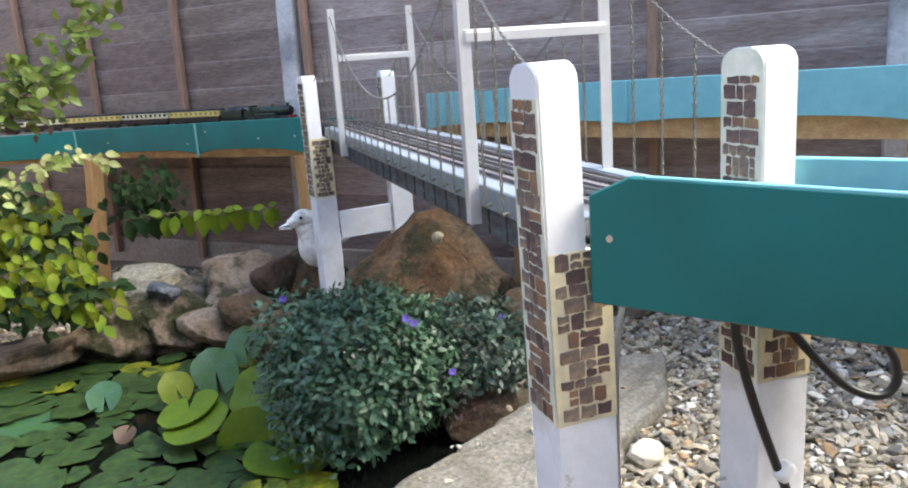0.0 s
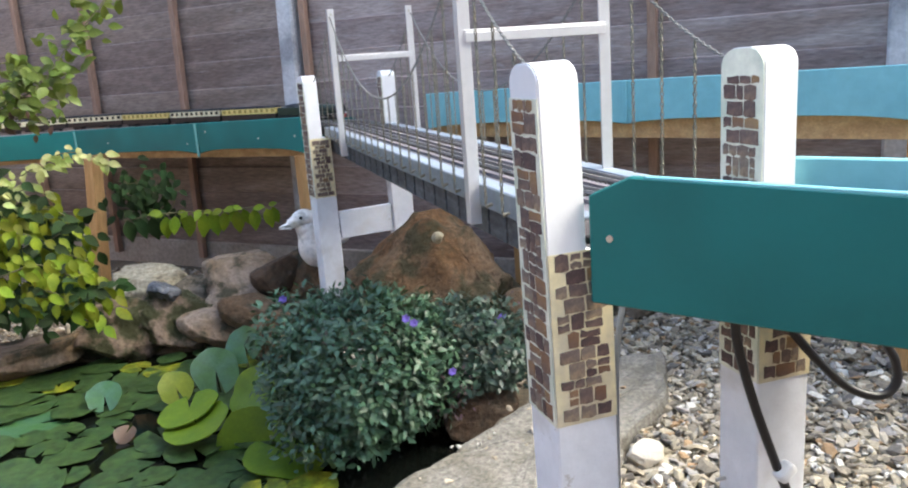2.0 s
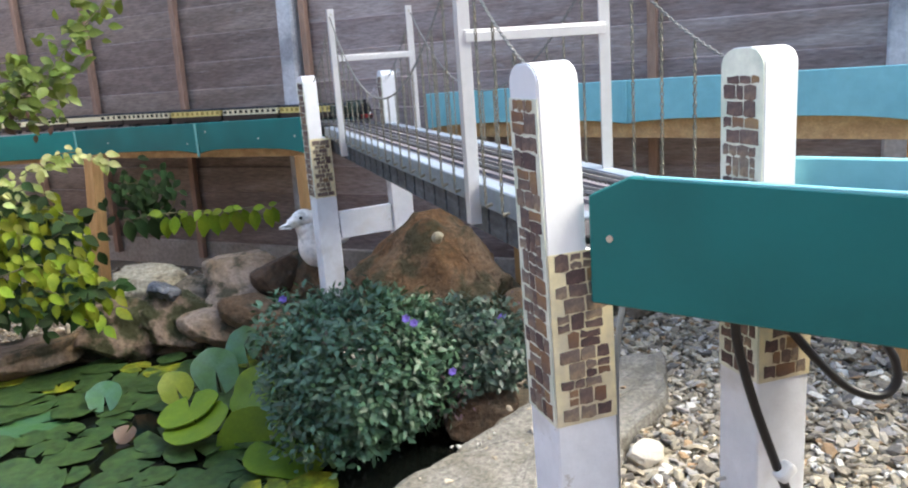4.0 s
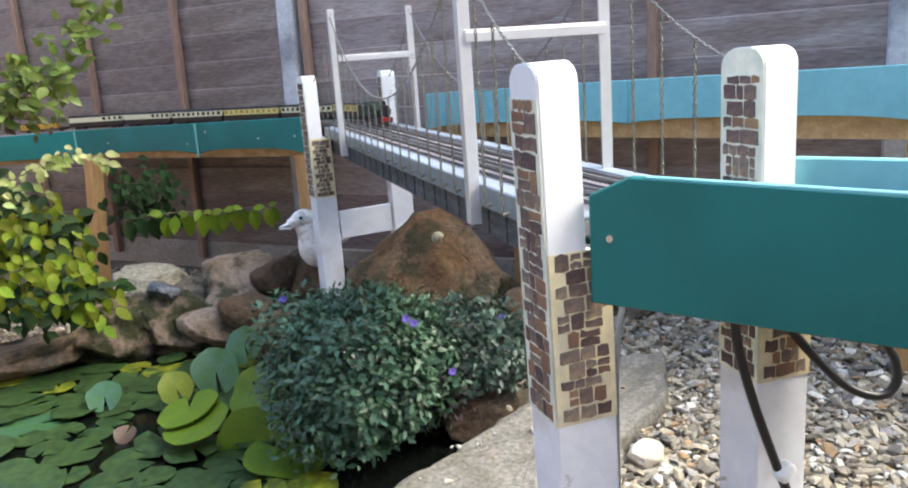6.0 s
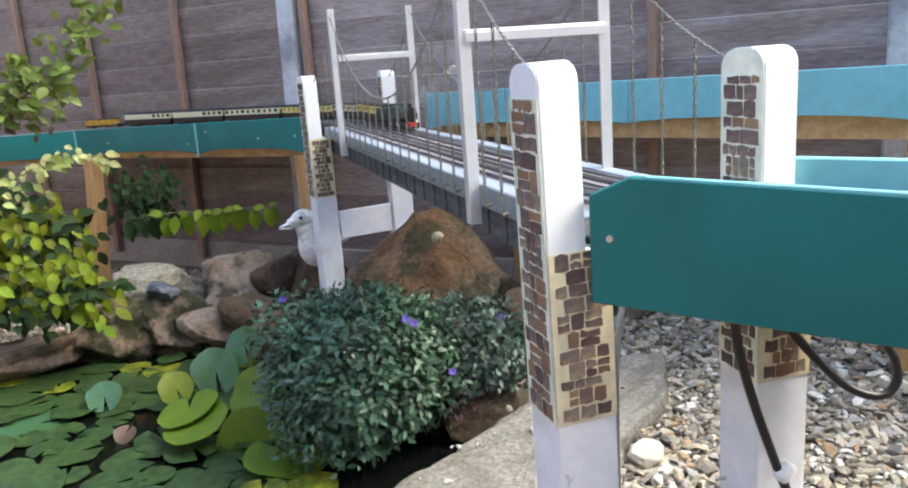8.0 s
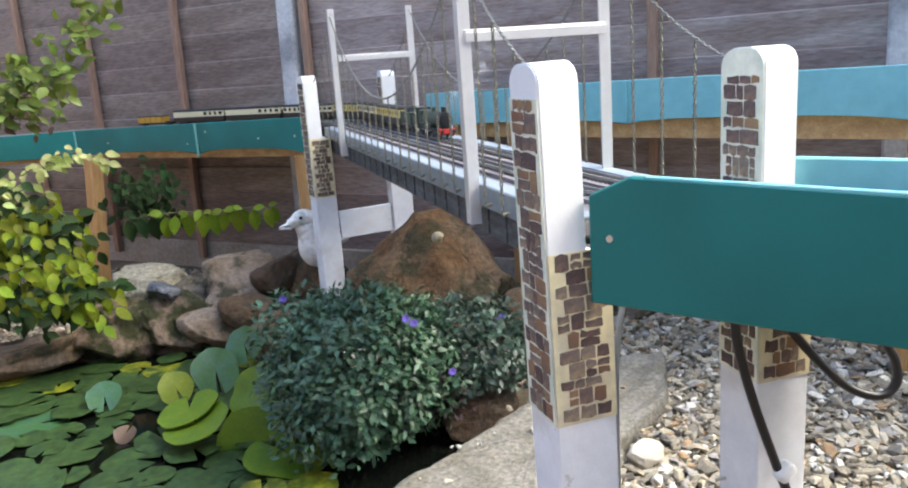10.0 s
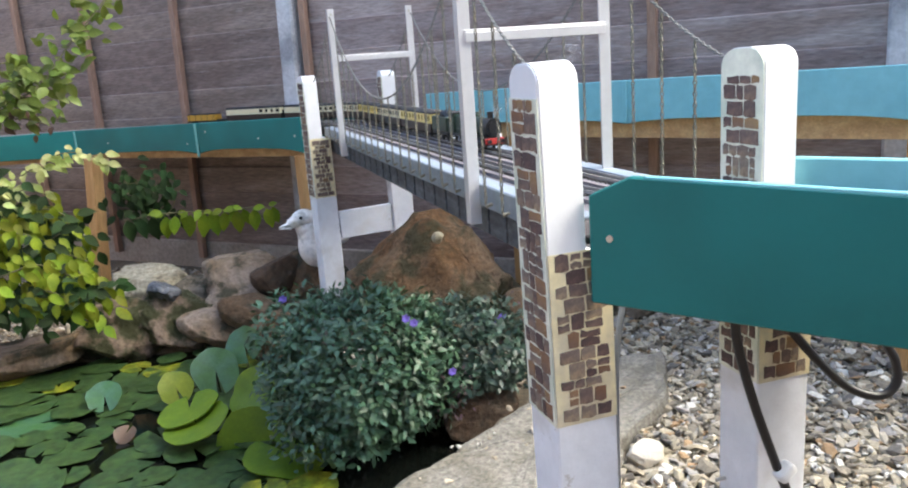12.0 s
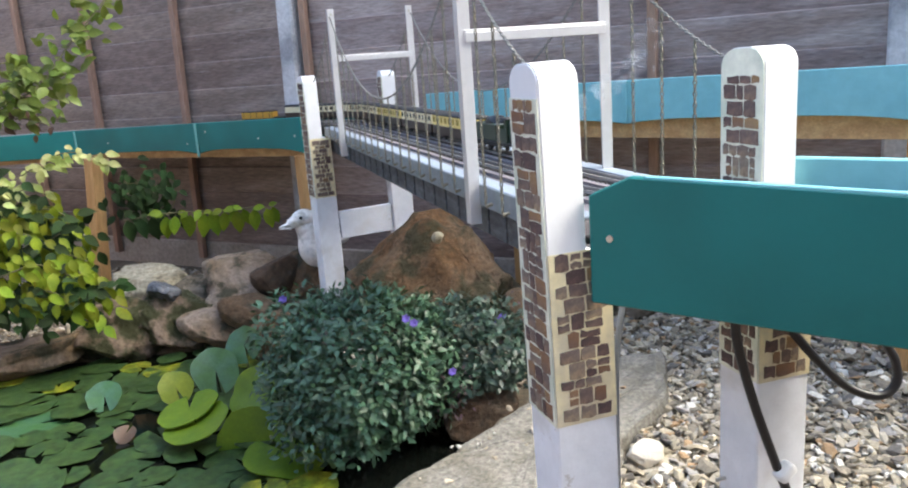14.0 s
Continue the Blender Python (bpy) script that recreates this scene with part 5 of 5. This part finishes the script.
# ---- stone duck, cables ----


def make_duck():
    bm = bmesh.new()
    for c, r, d in (((-0.005, 0, 0.010), 0.055, (1.1, 0.85, 1.3)), ((-0.022, 0, 0.045), 0.043, (0.95, 0.88, 1.3)), ((-0.066, 0, 0.094), 0.024, (1.35, 0.9, 0.82)), ((-0.040, 0, 0.100), 0.034, (1.2, 0.92, 0.86)),
                    ((-0.036, 0, 0.074), 0.034, (0.95, 0.9, 1.2)), ((0.075, 0, 0.012), 0.025, (1.6, 0.8, 0.7))):
        bmesh.ops.create_icosphere(bm, subdivisions=4, radius=r, matrix=Matrix.Translation(c) @ Matrix.Diagonal((*d, 1)))
    for tilt, z, r in ((-100, 0.089, 0.0075), (-86, 0.080, 0.0055)):      # the parted bill
        bmesh.ops.create_cone(bm, cap_ends=True, segments=14, radius1=r + 0.003, radius2=r * 0.75, depth=0.036, matrix=Matrix.Translation((-0.106, 0, z)) @ Matrix.Rotation(radians(tilt), 4, "Y") @ Matrix.Diagonal((0.55, 1.2, 1, 1)))
    for v in bm.verts:
        v.co += Vector((1, 1, 1)) * 0.0016 * noise.noise(v.co * 70)
    for y in (-0.0265, 0.0265):
        before = set(bm.faces)
        bmesh.ops.create_icosphere(bm, subdivisions=2, radius=0.0058, matrix=Matrix.Translation((-0.062, y * 0.93, 0.108)))
        for f in set(bm.faces) - before:
            f.material_index = 1
    ob = part("duck_ornament", bm, DUCK_PAINT, m=pose(0.012, 1.80, 0.222, 0, 0, 22), smooth=True)
    ob.data.materials.append(LOCO_BLACK)
    tagged(ob, "weathered white stone duck ornament with a dark eye on a rock", "ornament")


make_duck()


def make_cables():
    c = thing("power_cable", None, "thick black power cable hanging under the trestle with a white clip", "cable")
    part("cable", tube([(0.178, -0.03, 0.56), (0.181, -0.02, 0.496), (0.192, -0.02, 0.447), (0.210, -0.02, 0.394), (0.232, -0.02, 0.338), (0.262, -0.02, 0.26), (0.30, 0.0, 0.12), (0.36, 0.05, 0.02)], 0.0048, 10), BLACK, c, smooth=True)
    part("clip", box(0.022, 0.016, 0.013, bevel=0.004, segments=2), WHITE, c, "white plastic clip", pose(0.240, -0.024, 0.329, 0, -38, 0))
    d = thing("power_cable", None, "thick black cable looping below the green trestle board", "cable")
    part("cable", tube([(0.235, 0.0, 0.53), (0.245, -0.002, 0.495), (0.264, -0.004, 0.467), (0.287, -0.019, 0.434), (0.311, -0.032, 0.409), (0.338, -0.043, 0.400), (0.356, -0.045, 0.412), (0.357, -0.040, 0.435), (0.350, -0.034, 0.453), (0.335, -0.03, 0.50), (0.33, -0.03, 0.53)], 0.0047, 10), BLACK, d, smooth=True)
    e = thing("conduit", None, "thin grey plastic conduit beside the bridge post", "cable")
    part("pipe", tube([(0.095, 0.03, 0.545), (0.089, 0.03, 0.514), (0.083, 0.03, 0.474), (0.080, 0.03, 0.419), (0.079, 0.03, 0.2), (0.08, 0.03, 0.0)], 0.0032, 8), GREY_PLASTIC, e, smooth=True)


make_cables()

# ---- train ----
SPEED = 0.1362
FRONT = 2.632           # the engine's front along the track at the start


def wheelset(parent, x, r, mat=None):
    bm = bmesh.new()
    for y in (-0.0083, 0.0083):
        rod((0, y - 0.0012, 0), (0, y + 0.0012, 0), r, 14, bm)
    rod((0, -0.0083, 0), (0, 0.0083, 0), 0.0012, 6, bm)
    for y in (-0.0105, 0.0105):
        rod((0, y - 0.001, r * 0.4), (0, y + 0.001, r * 0.4), r * 0.14, 6, bm)   # crank pins
    return part("wheelset", bm, LOCO_BLACK, parent, m=pose(x, 0, r))


def coach(length, style, label):
    """A bogie coach: x forward, its middle over the origin on the rails."""
    c = thing("railway_coach", None, label, "railway coach", "coaches of the train")
    w, paint = 0.034, (CREAM if style == "yellow" else CREAM_PALE)
    part("lower_body", box(length, w, 0.018, bevel=0.001), CHOCOLATE, c, "dark chocolate lower side", pose(0, 0, 0.020))
    part("upper_body", box(length - 0.0006, w - 0.0006, 0.0210, bevel=0.001), paint, c, "cream-yellow window band", pose(0, 0, 0.0394))
    rf = [(-w / 2 - 0.0006, 0.0492), (w / 2 + 0.0006, 0.0492)] + [((w / 2 + 0.0006) * math.cos(a), 0.0504 + 0.0065 * math.sin(a)) for a in (math.pi * k / 10 for k in range(11))]
    bm = prism(rf, length + 0.001)
    part("roof", bm, ROOF, c, "dark curved roof", pose(length / 2 + 0.0005, 0, 0, 0, 0, 90), True)
    n = 10
    for s in (-1, 1):
        for i in range(n):
            if style == "brake" and i < 6:
                continue
            x = -length / 2 + length * (i + 0.5) / n
            part("window", box(length / n * (0.42 if i % 3 else 0.6), 0.001, 0.0105, bevel=0.0003), YELLOW_GLASS if style == "yellow" else COACH_GLASS, c, m=pose(x, s * (w / 2 - 0.0001), 0.0405))
    part("underframe", box(length * 0.3, w * 0.7, 0.006, bevel=0.001), LOCO_BLACK, c, m=pose(0, 0, 0.009))
    for x in (-length * 0.33, length * 0.33):
        bg = part("bogie", box(0.045, 0.027, 0.006, bevel=0.001), LOCO_BLACK, c, m=pose(x, 0, 0.0085))
        for dx in (-0.016, 0.016):
            b2 = bmesh.new()
            for y in (-0.0083, 0.0083):
                rod((0, y - 0.0012, 0), (0, y + 0.0012, 0), 0.0062, 12, b2)
            part("wheelset", b2, LOCO_BLACK, bg, m=pose(dx, 0, -0.0023))
    for s in (-1, 1):
        part("gangway", box(0.006, 0.014, 0.026, bevel=0.001), LOCO_BLACK, c, m=pose(s * (length / 2 + 0.002), 0, 0.028))
    return c


def wagon():
    c = thing("wagon", None, "yellow-orange van at the tail of the train", "railway wagon")
    part("body", box(0.12, 0.033, 0.027, bevel=0.001), ORANGE, c, m=pose(-0.015, 0, 0.0265))
    part("roof", box(0.122, 0.035, 0.004, bevel=0.0015), ROOF, c, "dark roof", pose(-0.015, 0, 0.0418))
    part("platform", box(0.04, 0.03, 0.005, bevel=0.001), LOCO_BLACK, c, "low open platform", pose(0.068, 0, 0.0155))
    for k in range(5):
        for s in (-1, 1):
            part("rib", box(0.0015, 0.001, 0.025, bevel=0.0003), CHOCOLATE, c, m=pose(-0.065 + 0.025 * k, s * 0.0167, 0.0265))
    part("underframe", box(0.16, 0.022, 0.006, bevel=0.001), LOCO_BLACK, c, m=pose(0, 0, 0.010))
    for x in (-0.055, 0.055):
        wheelset(c, x, 0.0065)
    return c


def locomotive():
    e = thing("steam_locomotive", None, "dark green and black model steam locomotive with red buffer beam", "locomotive")
    part("running_plate", box(0.165, 0.034, 0.004, bevel=0.0008), LOCO_BLACK, e, m=pose(0, 0, 0.0175))
    part("boiler", rod((-0.03, 0, 0.0345), (0.062, 0, 0.0335), 0.0135, 24), LOCO_GREEN, e, smooth=False)
    sb = part("smokebox", rod((0.060, 0, 0.0335), (0.083, 0, 0.0335), 0.0142, 24), LOCO_BLACK, e, "black smokebox")
    part("door", rod((0.083, 0, 0.0335), (0.0855, 0, 0.0335), 0.0105, 20), LOCO_BLACK, sb)
    part("lamp", box(0.003, 0.004, 0.005, bevel=0.0006), WHITE, e, "white headlamp", pose(0.086, 0.010, 0.0225))
    part("chimney", rod((0.072, 0, 0.045), (0.072, 0, 0.0565), 0.0045, 16, None, 0.0055), LOCO_BLACK, e)
    part("dome", rod((0.018, 0, 0.045), (0.018, 0, 0.0545), 0.0060, 16, None, 0.0035), LOCO_GREEN, e, "dark green dome")
    part("firebox", box(0.042, 0.028, 0.030, bevel=0.004, segments=3), LOCO_GREEN, e, m=pose(-0.045, 0, 0.0330))
    cab = bmesh.new()
    box(0.002, 0.034, 0.030, (0.014, 0, 0), 0.0004, cab)
    for s in (-1, 1):
        box(0.028, 0.0016, 0.018, (0, s * 0.0165, -0.006), 0.0004, cab)
        box(0.006, 0.0016, 0.012, (0.010, s * 0.0165, 0.009), 0.0004, cab)
    part("cab", cab, LOCO_GREEN, e, m=pose(-0.068, 0, 0.0345))
    part("cab_roof", box(0.036, 0.036, 0.003, bevel=0.001), LOCO_BLACK, e, m=pose(-0.070, 0, 0.0505))
    part("buffer_beam", box(0.003, 0.034, 0.009, bevel=0.0005), LOCO_RED, e, "red buffer beam", pose(0.084, 0, 0.0150))
    for y in (-0.0115, 0.0115):
        part("buffer", rod((0.085, y, 0.0150), (0.0925, y, 0.0150), 0.0030, 12), LOCO_BLACK, e)
    for s in (-1, 1):
        part("splasher", box(0.075, 0.004, 0.009, bevel=0.002), LOCO_GREEN, e, m=pose(-0.005, s * 0.0135, 0.0235))
        part("cylinder", rod((0.050, s * 0.0145, 0.0105), (0.075, s * 0.0145, 0.0105), 0.0055, 12), LOCO_BLACK, e)
        part("coupling_rod", box(0.066, 0.0012, 0.0025), RAIL, e, m=pose(-0.005, s * 0.0110, 0.0110))
    for x in (-0.040, -0.006, 0.028):
        wheelset(e, x, 0.0115)
    wheelset(e, 0.062, 0.0065)
    return e


def lengthen(ob, k, tall=1.0, base=0.012):
    """Draws a vehicle's parts out along its length and up from its frames, but not its wheels and rods."""
    done = set()
    for o in ob.children_recursive:
        o.location.x *= k
        if o.name.startswith("wheelset"):
            continue
        high = 1.0 if o.name.startswith("coupling_rod") else tall
        o.location.z = o.location.z * high + (base * (1 - high) if o.parent == ob else 0)
        if o.data.name not in done:
            o.data.transform(Matrix.Diagonal((k, 1, high, 1)))
            done.add(o.data.name)
    return ob


def tender():
    t = thing("tender", None, "dark green six-wheeled tender loaded with coal", "locomotive tender")
    part("tank", box(0.080, 0.033, 0.024, bevel=0.0015), LOCO_GREEN, t, m=pose(0, 0, 0.0300))
    part("coal", rock_mesh((0.062, 0.026, 0.02), 5, LOCO_BLACK, 5, 3), None, t, "heaped coal", pose(0.006, 0, 0.0430))
    part("frame", box(0.084, 0.030, 0.006, bevel=0.001), LOCO_BLACK, t, m=pose(0, 0, 0.0145))
    for x in (-0.028, 0, 0.028):
        wheelset(t, x, 0.0078)
    return t


def steam():
    """Puffs of steam that drift ahead of the chimney."""
    m = bpy.data.materials.new("thin white steam")
    m.use_nodes = True
    nt = m.node_tree
    tr, df, mx = nt.nodes.new("ShaderNodeBsdfTransparent"), nt.nodes.new("ShaderNodeBsdfDiffuse"), nt.nodes.new("ShaderNodeMixShader")
    df.inputs["Color"].default_value = (0.85, 0.87, 0.9, 1)
    no = nt.nodes.new("ShaderNodeTexNoise")
    no.inputs["Scale"].default_value, no.inputs["Detail"].default_value = 110, 5
    mr = nt.nodes.new("ShaderNodeMapRange")
    mr.inputs["From Min"].default_value, mr.inputs["From Max"].default_value = 0.50, 0.74
    mr.inputs["To Min"].default_value, mr.inputs["To Max"].default_value = 0.0, 0.38
    nt.links.new(no.outputs["Fac"], mr.inputs["Value"])
    nt.links.new(mr.outputs["Result"], mx.inputs["Fac"])
    nt.links.new(tr.outputs["BSDF"], mx.inputs[1])
    nt.links.new(df.outputs["BSDF"], mx.inputs[2])
    nt.links.new(mx.outputs["Shader"], nt.nodes["Material Output"].inputs["Surface"])
    plume = thing("steam_plume", None, "thin white puffs of steam drifting from the chimney", "steam")
    rnd = random.Random(12)
    for i in range(34):
        k = i / 33
        c = Vector((0.01 + 0.20 * k + rnd.uniform(-0.012, 0.012), rnd.uniform(-0.03, 0.035) * (0.3 + k), 0.012 + 0.085 * k + rnd.uniform(-0.02, 0.02) * (0.4 + k)))
        bm = bmesh.new()
        bmesh.ops.create_icosphere(bm, subdivisions=3, radius=0.003 + 0.0045 * rnd.random())
        for v in bm.verts:
            v.co *= 1 + 0.8 * noise.noise(v.co * 150 + Vector((i, 0, 0)))
            v.co.x *= 1.5
        part("puff", bm, m, plume, m=pose(*c, rnd.uniform(0, 90), rnd.uniform(-50, 50), rnd.uniform(-60, 60)), smooth=True)
    return plume


def on_track(s, length):
    """The pose of a vehicle of that length whose front is s along the track."""
    a, b = path_at(s - length * 0.17), path_at(s - length * 0.83)
    mid = (a + b) / 2
    return Matrix.Translation((mid.x, mid.y, RAIL_Z + dip(mid))) @ Matrix.Rotation(math.atan2(a.y - b.y, a.x - b.x), 4, "Z")


TRAIN = []


def make_train():
    pitch = 0.268
    first, brake = coach(0.256, "yellow", "chocolate and cream-yellow model coach in the train"), coach(0.256, "brake", "pale cream and chocolate brake coach in the train")
    pale = coach(0.256, "pale", "chocolate and pale cream model coach in the train")
    cars = [(lengthen(locomotive(), 1.25, 1.18), 0.217), (lengthen(tender(), 1.28, 1.18), 0.112), (first, 0.256), (pale, 0.256)]
    cars += [(copy_thing(first, Matrix.Identity(4)), 0.256), (copy_thing(pale, Matrix.Identity(4)), 0.256), (brake, 0.256), (copy_thing(brake, Matrix.Identity(4)), 0.256), (lengthen(wagon(), 1.2, 0.85), 0.196)]
    s = FRONT
    for ob, length in cars:
        TRAIN.append((ob, s, length))
        s -= length + (0.003 if length < 0.25 else pitch - 0.256)


make_train()
PLUME = steam()


def roll(wheel, radius):
    """Turns a wheelset as its vehicle runs along, without a slip."""
    at = wheel.matrix_basis.translation.copy()
    walk(wheel, [(i / 15, Matrix.Translation(at) @ Matrix.Rotation(SPEED * i / 15 / radius, 4, "Y")) for i in range(211)])


def motions():
    times = [0.5 * i for i in range(29)]
    for ob, s, length in TRAIN:
        walk(ob, [(t, on_track(s + SPEED * t, length)) for t in times])
        for o in ob.children_recursive:
            if o.name.startswith("wheelset"):
                roll(o, 0.0062 if o.parent.name.startswith("bogie") else o.location.z)
            elif o.name.startswith("coupling_rod"):   # carried round by the crank pins
                at, r = o.matrix_basis.translation.copy(), 0.0115
                walk(o, [(i / 15, Matrix.Translation(at + 0.4 * r * Vector((math.sin(SPEED * i / 15 / r), 0, math.cos(SPEED * i / 15 / r))))) for i in range(211)])
    engine, s, length = TRAIN[0]
    walk(PLUME, [(t, on_track(s + SPEED * t, length) @ pose(0.07, 0, 0.055, 0, 0, 20 + 8 * math.sin(t * 1.7))) for t in times])


motions()
